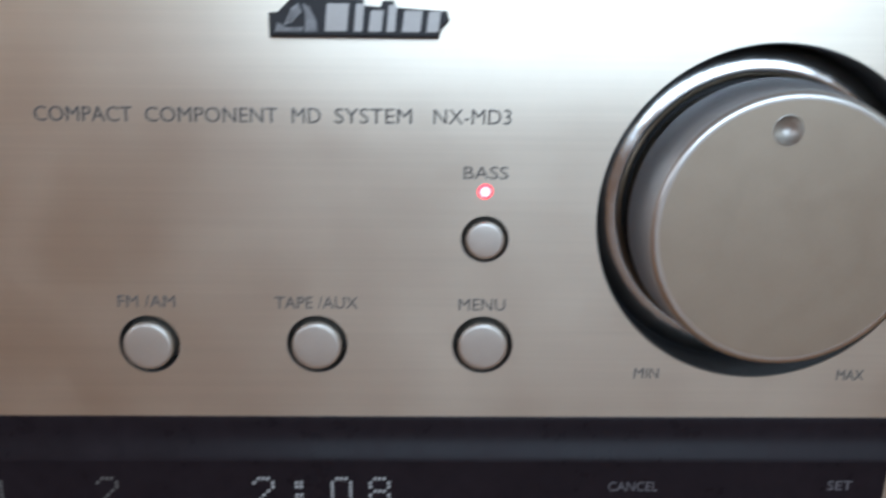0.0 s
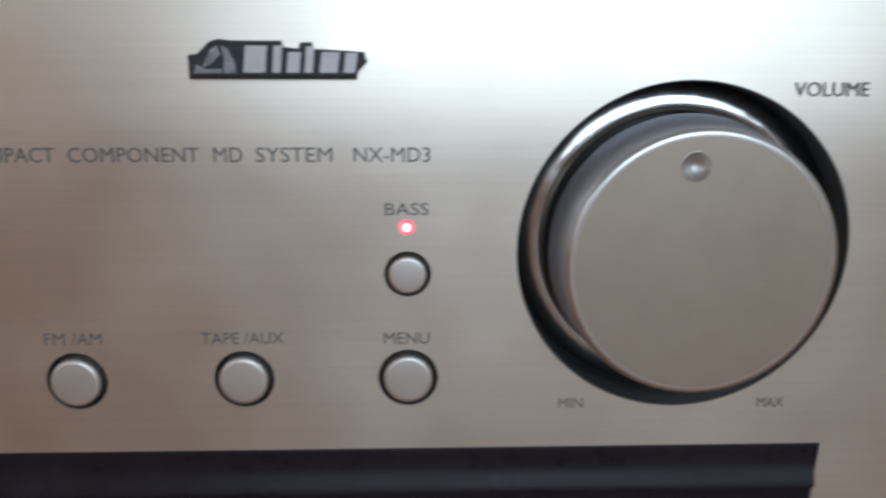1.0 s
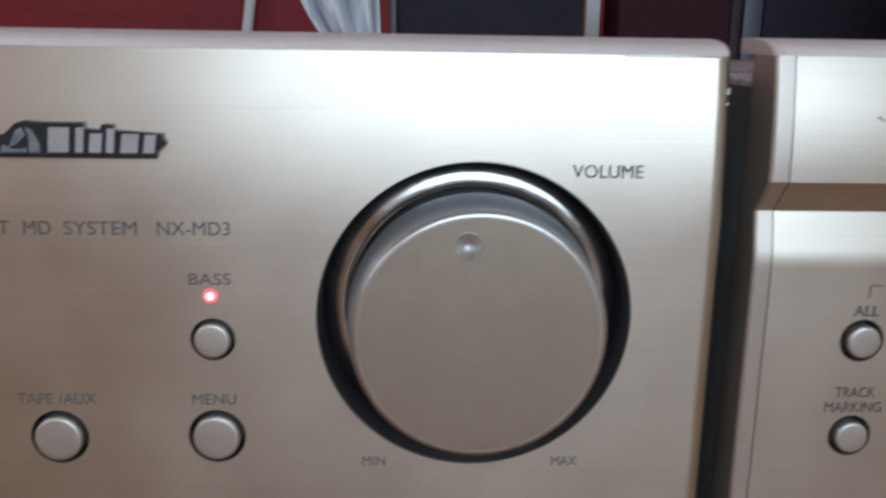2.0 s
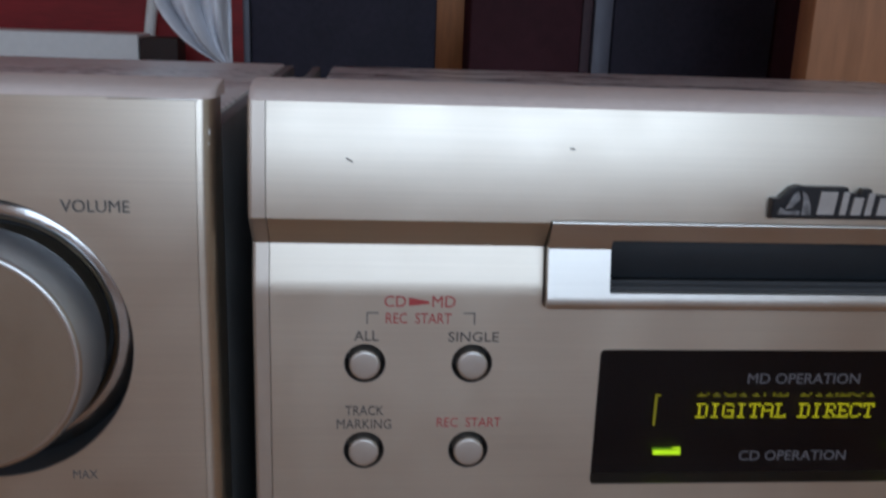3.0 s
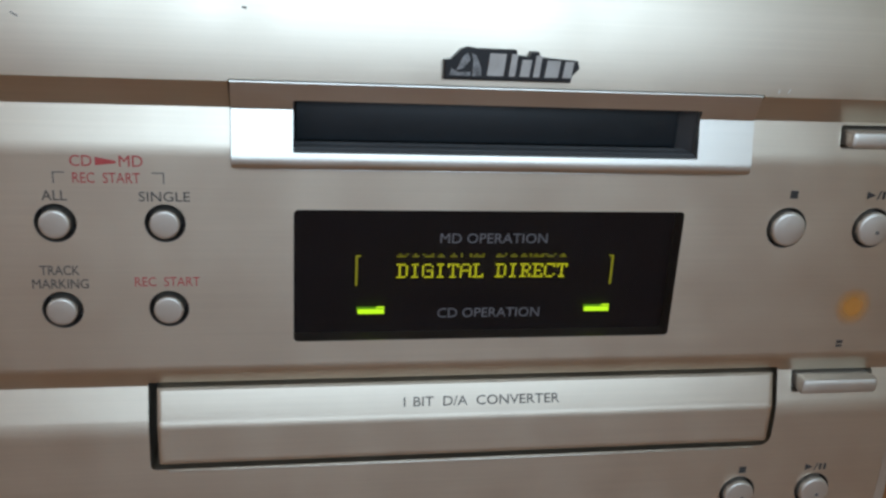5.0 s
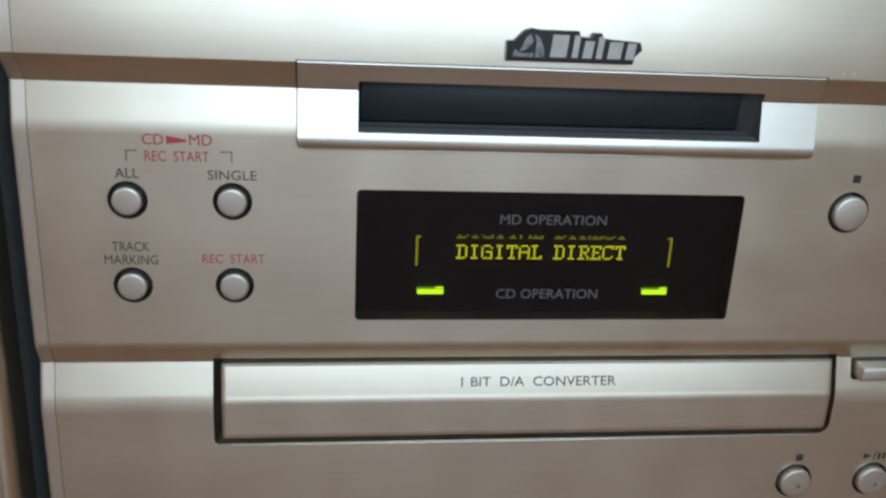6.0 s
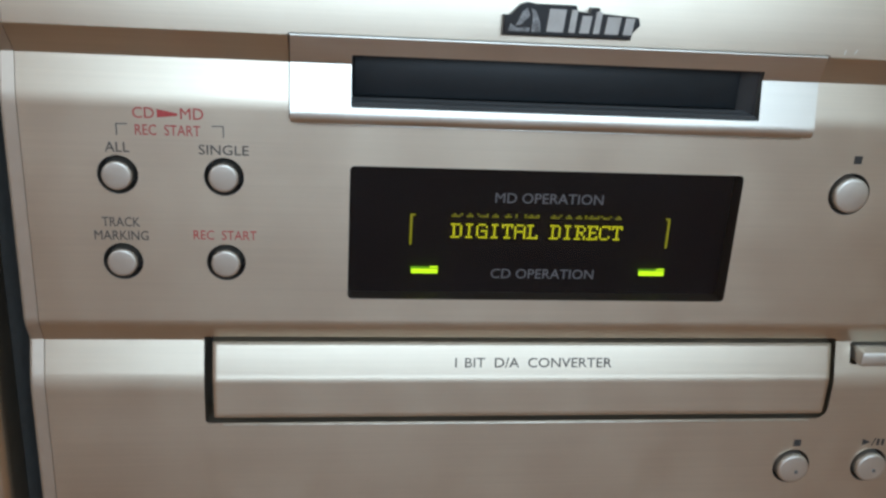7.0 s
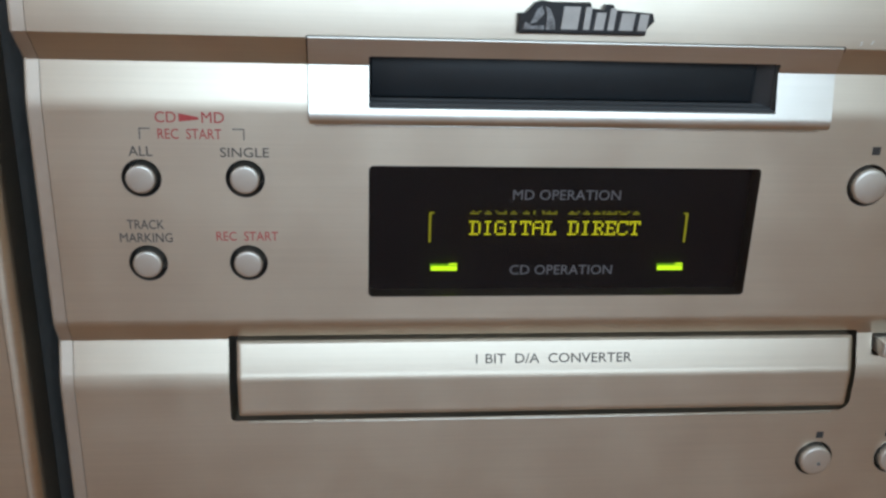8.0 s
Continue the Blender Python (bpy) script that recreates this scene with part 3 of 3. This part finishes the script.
# printed words
for word, wx0, wx1 in (("COMPACT", -0.1342, -0.1208), ("COMPONENT", -0.1190, -0.1008), ("MD", -0.0988, -0.0948), ("SYSTEM", -0.0929, -0.0822), ("NX-MD3", -0.0792, -0.0684)):
    lettering(word, wx0, wx1, 0.1174, 0.0021, slope_y(A_FRONT, 117.4) - 0.00002, INK, ampl)
lettering("BASS", -0.0749, -0.0686, 0.1097, 0.0018, AY, INK, ampl)
lettering("MENU", -0.0753, -0.0685, 0.0901, 0.0018, AY, INK, ampl)
lettering("TAPE /AUX", -0.1022, -0.0901, 0.0903, 0.0018, AY, INK, ampl)
lettering("FM /AM", -0.1250, -0.1167, 0.0904, 0.0018, AY, INK, ampl)
lettering("MIN", -0.0488, -0.0451, 0.0795, 0.0016, AY, INK, ampl)
lettering("MAX", -0.0181, -0.0140, 0.0793, 0.0016, AY, INK, ampl)
lettering("VOLUME", -0.0169, -0.0061, 0.1266, 0.0020, slope_y(A_FRONT, 126.6) - 0.0001, INK, ampl, slope=0.045)
badge(-0.1014, -0.0771, 0.1290, 0.1343, slope_y(A_FRONT, 131.0), ampl)

# the amplifier's black display window
W_PROFILE = ((4.5, 72.9), (0.7, 72.9), (0.5, 72.5), (0.48, 71.5), (0.36, 70.4), (0.12, 69.3), (-0.22, 68.3), (-0.66, 67.3), (-0.98, 66.6), (-1.1, 66.0), (-0.2, 65.6), (-0.2, 39.0), (0.6, 38.2), (4.5, 38.2))
win = part("display_window", loft([[(x + side * (73.0 - z) * 0.057 * MM, (y - 2.3) * MM, z * MM) for y, z in W_PROFILE]
                                   for x, side in ((-0.1743, 1), (-0.0077, -1))]), GLOSS, ampl, "black glossy display window", smooth=30)
DY = AY - 0.0002
lettering("CANCEL", -0.0516, -0.0439, 0.0606, 0.0016, DY, INK_PALE, win)
lettering("SET", -0.0173, -0.0134, 0.0608, 0.0016, DY, INK_PALE, win)
for ch, x, m in (("2", -0.1067, WHITE_LIT), (":", -0.1009, WHITE_LIT), ("0", -0.0947, WHITE_LIT), ("8", -0.0888, WHITE_LIT), ("2", -0.1307, WHITE_DIM), ("0", -0.1484, WHITE_DIM)):
    dot_character(ch, x, 0.0629, 0.00071, 0.00071, DY, m, win)

# ---------- the player unit (minidisc slot over a disc tray) ----------
BX0, BX1 = 0.0127, 0.2093
player = thing("stereo_disc_player", "champagne silver disc player with minidisc slot and tray", "stereo")
B_TOP = arc_band(144.4, 0.0, 125.8, 13.0, 1.0)
_s = -3.0 - B_TOP[-1][0]
B_FRONT = [(y + _s, z) for y, z in B_TOP]
B_FRONT += [(-2.7, 125.4), (1.3, 120.9), (1.6, 120.5)] + arc_band(114.6, 0.36, 111.6, 12.0, 0.0, 12) + [(0.0, 90.0)] + [(0.54 * (k / 8) ** 2, 71.2 - 2.2 * k / 8) for k in range(9)] + [(1.85, 66.3), (2.0, 65.9)] + arc_band(59.4, 0.15, 55.6, 14.0, 0.0, 14) + [(-0.34, 30.0), (-0.34, 12.0), (0.7, 10.0)]
b_face = fascia("front_panel", B_FRONT, BX0 + 0.0030, BX1 - 0.0030, 0.014, ALU, player, "brushed champagne aluminium front", left_round=False, right_round=False)
B_SIDE = [(y + 0.12, z) for y, z in B_FRONT]
fascia("end_cap", B_SIDE, BX0, BX0 + 0.00285, 0.008, CAP, player, "smooth champagne end cap", corner=0.0008, right_round=False)
fascia("end_cap", B_SIDE, BX1 - 0.00285, BX1, 0.008, CAP, player, "smooth champagne end cap", corner=0.0008, left_round=False)
fascia("top_cap", top_cap(*B_FRONT[0], 2.5), BX0, BX1, 0.014, TOP_CAP, player, "champagne painted top edge", corner=0.0020)
B_BTN = [(0.0318, 0.0995), (0.0505, 0.0995), (0.0318, 0.0829), (0.0505, 0.0829), (0.1719, 0.0990), (0.1909, 0.0990), (0.1716, 0.0366), (0.1899, 0.0366)]
R_HOLE, R_CAP = 0.0035, 0.0027
DISP = rounded_rect(0.0733, 0.1496, 0.0757, 0.1022, 0.0009)
SLOT = (0.0732, 0.1492, 0.1135, 0.1226)
TRAY = (0.0470, 0.1765, 0.0496, 0.0667)
EJ1 = (0.1806, 0.2000, 0.1155, 0.1200)
EJ2 = (0.1806, 0.2000, 0.0612, 0.0659)
cut(b_face, [bore(x, z, (0.0042 if x > 0.15 and z > 0.05 else 0.0041 if x > 0.15 else R_HOLE) + 0.0001, -0.02, 0.008) for x, z in B_BTN]
    + [slab(DISP, -0.02, 0.008), slab(corner_rect(0.0622, 0.1607, 0.1101, 0.12615, 0.0002, 0.0002, 0.0010, 0.0010), -0.02, 0.012),
       slab(corner_rect(TRAY[0] - 0.0014, TRAY[1] + 0.0008, TRAY[2] - 0.0010, TRAY[3] + 0.0001, 0.0010, 0.0004, 0.0010, 0.0026), -0.02, 0.012)]
    + [slab(rounded_rect(*e, 0.0006), -0.02, 0.008) for e in (EJ1, EJ2)])
part("case", box(BX0 + 0.007, BX1 - 0.001, 0.0135, 0.160, 0.004, 0.1395, 0.0008), DUSTY, player, "grey steel case with a dusty top")
part("side_panel", box(BX0 + 0.0004, BX0 + 0.0030, 0.0078, 0.160, 0.004, 0.1390, 0.0006), SIDE, player, "dark grey side panel")
part("case_rear", box(BX0 + 0.002, BX1 - 0.002, 0.159, 0.27, 0.004, 0.105, 0.0008), SIDE, player, "dark grey rear of the case")
for fx in (BX0 + 0.02, BX1 - 0.03):
    part("foot", box(fx, fx + 0.012, 0.015, 0.03, 0.0, 0.0045, 0.001), BLACK, player)
for x, z in B_BTN:
    if z < 0.05:
        push_button(x, z, 0.0041, 0.0035, -0.0003, 0.0014, player, pip=True)
    elif x > 0.15:
        push_button(x, z, 0.0042, 0.0036, 0.0, 0.0012, player, pip=x > 0.18, dome=0.00018)
    else:
        push_button(x, z, R_HOLE, R_CAP, 0.0, 0.0011, player)

# minidisc slot: bright frame round a dark mouth with a flap
FRAME = [(6.0, 125.95), (-3.08, 125.95), (-3.14, 125.75), (-3.0, 125.4), (-1.55, 121.3), (-1.35, 120.9), (-2.9, 112.9), (-3.0, 112.4), (-3.02, 112.0), (-2.98, 111.5), (-2.82, 111.0), (-2.5, 110.6), (-2.0, 110.4), (6.0, 110.4)]
md = part("slot_frame", loft([[(x, y * MM, z * MM) for y, z in FRAME] for x in (0.0625, 0.0628, 0.1600, 0.1603)]), SATIN, player, "bright satin aluminium slot frame", smooth=25)
cut(md, [slab(rounded_rect(*SLOT, 0.0003), -0.02, 0.02)])
cut(md, [slab(corner_rect(0.0624, 0.1604, 0.11035, 0.1285, 0.0002, 0.0002, 0.0009, 0.0009), -0.02, 0.03)], smooth=25, keep=True)
md.data.materials.clear()
md.data.materials.append(SATIN)
sx0, sx1, sz0, sz1 = SLOT
mouth = pieces([(sx0 - 0.001, sx0 + 0.0002, -0.0003, 0.012, sz0 - 0.001, sz1 + 0.001), (sx1 - 0.0002, sx1 + 0.001, -0.0003, 0.012, sz0 - 0.001, sz1 + 0.001),
                (sx0, sx1, -0.0003, 0.012, sz1 - 0.0001, sz1 + 0.001), (sx0, sx1, -0.0018, 0.012, sz0 - 0.001, sz0 + 0.0006), (sx0, sx1, 0.0095, 0.012, sz0, sz1)])
part("mouth", mouth, MOUTH, md, "black slot lining")
part("flap", box(sx0 + 0.0004, sx1 - 0.0029, 0.0020, 0.0032, sz0 + 0.0013, sz1 - 0.0002, 0.0003), FLAP, md, "black hinged dust flap")
part("cheek", loft([[(sx1 + 0.0001, -0.0004, z), (sx1 + 0.0001, 0.0060, z), (sx1 - 0.0027, 0.0060, z), (sx1 - 0.0027, 0.0026, z)] for z in (sz0 + 0.0006, sz1 - 0.0002)]), MOUTH, md, "slanted grey cheek of the slot", smooth=None)
part("lip", loft([[(x, -0.0015, sz0 + 0.0002), (x, -0.0013, sz0 + 0.0007), (x, 0.0006, sz0 + 0.0009), (x, 0.0012, sz0 + 0.0012), (x, 0.0018, sz0 + 0.0012), (x, 0.0018, sz0 + 0.0002)] for x in (sx0 + 0.0003, sx1 - 0.0003)]), LIP, md, "dark grey stepped lip of the slot", smooth=None)
# added strip that draws the highlight line on the panel under the frame
part("highlight_strip", box(0.0634, 0.1600, -0.00035, 0.0005, 0.10965, 0.10995, 0.00013), SATIN, md, "thin strip added for the highlight line below the slot")

# display: dark pane over lit characters
disp = part("display", slab(rounded_rect(0.0731, 0.1498, 0.0755, 0.1024, 0.0009), 0.0040, 0.0060), DISPLAY_BACK, player, "black display with yellow lit words and green bars")
part("pane", slab(DISP, 0.00010, 0.00030), SMOKED, disp, "smoked glossy pane", smooth=None)
DZ = 0.0029
lettering("MD OPERATION", 0.1009, 0.1220, 0.0957, 0.0020, 0.0001, INK_PALE, disp)
lettering("CD OPERATION", 0.1011, 0.1217, 0.0803, 0.0020, 0.0001, INK_PALE, disp)
pitch = 0.00252
for k, ch in enumerate("DIGITAL DIRECT"):
    if ch != " ":
        x = 0.0931 + (k if k < 7 else k - 0.2) * pitch
        dot_character(ch, x, 0.0905, pitch / 5.5, 0.00043, DZ, YELLOW, disp)
        dot_character(ch, x, 0.0922 + 6 * 0.00043, pitch / 5.5, 0.00043, DZ, YELLOW_DIM, disp, rows=(5, 6))
part("lit_bracket", pieces([(0.0851, 0.0855, DZ - 0.0001, DZ, 0.0861, 0.0920), (0.0851, 0.0861, DZ - 0.0001, DZ, 0.0920, 0.0923)]), YELLOW_DIM, disp, smooth=None)
part("lit_bracket", pieces([(0.1367, 0.1371, DZ - 0.0001, DZ, 0.0861, 0.0920), (0.1361, 0.1371, DZ - 0.0001, DZ, 0.0920, 0.0923)]), YELLOW_DIM, disp, smooth=None)
for x in (0.0855, 0.1318):
    bar = part("lit_bar", pieces([(x + 0.0002, x + 0.0054, DZ - 0.0002, DZ, 0.08015, 0.08105), (x + 0.0038, x + 0.0054, DZ - 0.0002, DZ, 0.0813, 0.0816)]), GREEN, disp, "lit green bar", smooth=None)
    part("dim_segment", pieces([(x, x + 0.0037, DZ - 0.0002, DZ, 0.0812, 0.0815)]), GREEN_DIM, bar, "dim green edge", smooth=None)

# disc tray and its dark gap
tx0, tx1, tz0, tz1 = TRAY
T_FOLD = [(-0.9 - 0.3 * math.sin(math.pi / 2 * k / 6) + 0.02 * (6 - k) / 6, 59.6 - 1.6 * k / 6) for k in range(7)]
T_FRONT = [(11.0, 65.9), (1.4, 65.9), (1.1, 65.8), (0.72, 65.45), (0.629, 65.12), (-0.817, 59.9)] + T_FOLD + [(-1.2, 57.6), (-1.2, 51.4), (-1.2, 51.0), (-1.1, 50.5), (-0.8, 50.1), (-0.3, 49.8), (11.0, 49.8)]
tray = part("disc_tray", loft([[(x, (y + push) * MM, z * MM) for y, z in T_FRONT]
                               for x, push in ((tx0 + 0.0003, 0.4), (tx0 + 0.0005, 0.12), (tx0 + 0.0009, 0.0), (tx0 + 0.0013, 0.0), (tx1 - 0.0017, 0.0), (tx1 - 0.0013, 0.0), (tx1 - 0.0009, 0.12), (tx1 - 0.0007, 0.4))]), ALU, player, "brushed champagne tray front", smooth=20)
cut(tray, [slab(corner_rect(tx0 + 0.0002, tx1 - 0.0006, 0.0497, 0.0660, 0.0006, 0.0003, 0.0005, 0.0018), -0.02, 0.03)], smooth=20, keep=True)
part("gap_lining", box(tx0 - 0.0013, tx1 + 0.0010, 0.0112, 0.0130, tz0 - 0.0014, tz1 + 0.0012), GAP, tray)
lettering("1 BIT  D/A  CONVERTER", 0.0952, 0.1277, 0.0611, 0.0019, -0.00052, INK, tray, slope=0.277)
# added strip for the highlight along the opening's lower edge
part("highlight_strip", box(tx0 + 0.0020, tx1 - 0.0030, -0.00062, 0.0005, tz0 - 0.00165, tz0 - 0.00125, 0.00015), SATIN, tray, "thin strip added for the highlight line below the tray")
for e in (EJ1, EJ2):
    y0 = 0.0004
    k = part("eject_button", slab(rounded_rect(e[0] + 0.0009, e[1] - 0.0004, e[2] + 0.0004, e[3] - 0.0008, 0.0008), y0 - 0.0022, 0.006, 0.0008), PLASTIC_BTN, player, "silver bar-shaped eject button")
    part("well", box(e[0] - 0.0006, e[1] + 0.0006, 0.0062, 0.0075, e[2] - 0.0006, e[3] + 0.0006), WELL, k)

# printed words and signs
lettering("CD", 0.0350, 0.0387, 0.1099, 0.0020, 0.0, INK_RED, player)
lettering("MD", 0.0432, 0.0472, 0.1099, 0.0020, 0.0, INK_RED, player)
part("printed_arrow", slab([(0.0392, 0.1116), (0.0392, 0.1101), (0.0427, 0.1105), (0.0427, 0.1109)], -0.00008, 0.0), INK_RED, player, smooth=None)
lettering("REC  START", 0.0353, 0.0466, 0.1069, 0.0019, 0.0, INK_RED, player)
part("printed_bracket", pieces([(0.0320, 0.0322, -0.00008, 0.0, 0.1068, 0.1088), (0.0320, 0.0340, -0.00008, 0.0, 0.1087, 0.1089)]), INK, player, smooth=None)
part("printed_bracket", pieces([(0.0505, 0.0507, -0.00008, 0.0, 0.1068, 0.1088), (0.0486, 0.0507, -0.00008, 0.0, 0.1087, 0.1089)]), INK, player, smooth=None)
lettering("ALL", 0.0299, 0.0341, 0.1037, 0.0018, 0.0, INK_MID, player)
lettering("SINGLE", 0.0462, 0.0550, 0.1036, 0.0018, 0.0, INK_MID, player)
lettering("TRACK", 0.0285, 0.0352, 0.0897, 0.0018, 0.0, INK_MID, player)
lettering("MARKING", 0.0270, 0.0366, 0.0871, 0.0018, 0.0, INK_MID, player)
lettering("REC  START", 0.0447, 0.0562, 0.0874, 0.0018, 0.0, INK_RED, player)
for x, z, y in ((0.1715, 0.1052, 0.0), (0.1712, 0.0417, -0.0003)):
    part("printed_stop_sign", pieces([(x, x + 0.0016, y - 0.00008, y, z, z + 0.0016)]), INK_DARK, player, smooth=None)
for x, z, y in ((0.1885, 0.1052, 0.0), (0.1872, 0.0417, -0.0003)):
    part("printed_play_sign", slab([(x, z), (x + 0.0019, z + 0.0008), (x, z + 0.0016)], y - 0.00008, y), INK_DARK, player, smooth=None)
    part("printed_slash", slab([(x + 0.0022, z - 0.0001), (x + 0.00245, z - 0.0001), (x + 0.0031, z + 0.0018), (x + 0.00285, z + 0.0018)], y - 0.00008, y), INK_DARK, player, smooth=None)
    part("printed_pause_sign", pieces([(x + 0.0034, x + 0.0040, y - 0.00008, y, z, z + 0.0016), (x + 0.0045, x + 0.0051, y - 0.00008, y, z, z + 0.0016)]), INK_DARK, player, smooth=None)
part("printed_eject_sign", pieces([(0.1885, 0.1899, -0.00008, 0.0, 0.0722, 0.0727), (0.1885, 0.1899, -0.00008, 0.0, 0.0730, 0.0737)]), INK_DARK, player, smooth=None)
badge(0.0991, 0.1236, 0.1274, 0.1331, slope_y(B_FRONT, 129.5), player)

# ---------- things behind the stereo ----------
def standing_box(name, x0, x1, y0, y1, z1, material, label, category, bevel=0.003):
    t = new(name, mesh_of(name, box(x0, x1, y0, y1, 0.0, z1, bevel), material, 35))
    return tagged(t, label, category)


BH = 0.185
dark_box = standing_box("black_box", -0.0455, 0.0755, 0.46, 0.505, BH, BLACK_BOX, "upright black box with a grey edge behind the stereo", "box")
part("edge_strip", box(-0.0501, -0.0457, 0.46, 0.49, 0.0, BH, 0.001), GREY_TRIM, dark_box, "thin grey edge of the box")
maroon = standing_box("maroon_box", 0.0974, 0.1727, 0.46, 0.505, BH, MAROON, "dark maroon box standing upright on the shelf", "box")
part("edge_strip", box(0.1728, 0.1795, 0.462, 0.50, 0.0, BH, 0.001), MAROON_EDGE, maroon, "worn maroon-grey edge of the box")
dark_box = standing_box("black_box", 0.1933, 0.3045, 0.46, 0.505, BH, BLACK_BOX, "upright black box with a grey edge behind the stereo", "box")
part("edge_strip", box(0.1805, 0.1928, 0.46, 0.49, 0.0, BH, 0.001), GREY_TRIM, dark_box, "thin grey edge of the box")
standing_box("maroon_box", 0.3050, 0.345, 0.465, 0.505, BH, MAROON, "narrow dark maroon box beside the black one", "box")
standing_box("wooden_board", 0.2395, 0.60, 0.275, 0.293, 0.60, ORANGE_WOOD, "orange-brown wooden board standing behind the player", "board")
standing_box("wooden_post", 0.0850, 0.1214, 0.68, 0.705, 0.60, POST_WOOD, "orange-brown wooden post behind the boxes", "post")
standing_box("white_board", 0.1218, 0.1345, 0.685, 0.70, 0.60, WHITE_PLASTIC, "narrow white board standing beside the wooden post", "board", 0.001)
standing_box("white_box", -0.75, -0.2250, 0.90, 0.962, 0.1183, WHITE_PLASTIC, "flat white plastic box behind the amplifier", "box", 0.003)
standing_box("dark_block", -0.2243, -0.1820, 0.90, 0.945, 0.1153, BLOCK_BROWN, "small dark brown block at the foot of the rod", "block", 0.002)
rod = new("white_rod", mesh_of("white_rod", lathe([(0, 0), (0.0066, 0), (0.0066, -0.7), (0, -0.7)], 0, 0, 20), WHITE_PLASTIC, 40))
rod.matrix_world = pose(-0.2460, 0.975, 0.0, -90, 8, 0)
tagged(rod, "thin white plastic rod standing upright", "rod")
bag = bmesh.new()
bmesh.ops.create_grid(bag, x_segments=34, y_segments=60, size=0.5)
for v in bag.verts:
    u, w = v.co.x + 0.5, v.co.y + 0.5
    z = 0.0 + 0.40 * w
    left = -0.0585 - 0.060 * (1 - math.exp(-max(0.0, z - 0.117) / 0.032)) - 0.05 * max(0.0, z - 0.16)
    right = -0.0562 + 0.001 * math.sin(z * 60)
    fold = 0.007 * math.sin(u * 15 + z * 35) + 0.004 * math.sin(u * 31 - z * 60) + 0.006 * noise.noise((u * 4, z * 25, 0))
    v.co = (left + (right - left) * u, 0.445 + fold * min(1.0, (right - left) / 0.03), z)
ob = new("white_bag", mesh_of("white_bag", bag, WHITE_BAG, 80))
so = ob.modifiers.new("thickness", "SOLIDIFY")
so.thickness = 0.0008
tagged(ob, "crumpled white plastic bag hanging behind the amplifier", "bag")

# small marks on the player's front
for x, z, w, h in ((0.0284, 0.1356, 0.0011, -0.0006), (0.0648, 0.1379, 0.0008, -0.0001)):
    y = slope_y(B_FRONT, z * 1000)
    part("scuff", slab([(x, z), (x + w, z + h), (x + w, z + h + 0.00028), (x, z + 0.00028)], y - 0.00012, y + 0.0002), INK, player, smooth=None)
for x, z, lean in ((0.1632, 0.1264, 0.0002), (0.1652, 0.1266, 0.0004)):
    y = slope_y(B_FRONT, z * 1000)
    part("scuff", slab([(x, z), (x + 0.00022, z), (x + 0.00022 + lean, z + 0.0008), (x + lean, z + 0.0008)], y - 0.00005, y + 0.0001), WHITE_PLASTIC, player, smooth=None)
edge_y = slope_y(A_FRONT, 144.6)
# thin bright strip stands in for the highlight on the rounded upper edge
part("edge_highlight", box(-0.0095, 0.0048, edge_y - 0.00012, edge_y + 0.0006, 0.14455, 0.14485, 0.00012), SATIN, ampl, "highlight along the upper edge, built as a thin strip")
for x, z, h in ((0.0064, 0.1392, 0.0009), (0.0063, 0.1376, 0.0004)):
    part("chip", slab([(x, z), (x + 0.0003, z + 0.0001), (x + 0.00028, z + h), (x + 0.0001, z + h)], slope_y(A_FRONT, z * 1000) + 0.0003, slope_y(A_FRONT, z * 1000) + 0.0012), WHITE_PLASTIC, ampl, "small pale chip in the edge", smooth=None)
# the amber glow, painted on a thin plate over the panel
part("painted_amber_glow", slab(rounded_rect(0.1861, 0.1951, 0.0770, 0.0860, 0.0030), -0.00006, 0.00004), AMBER, player, "soft amber glow painted on the panel", smooth=None)
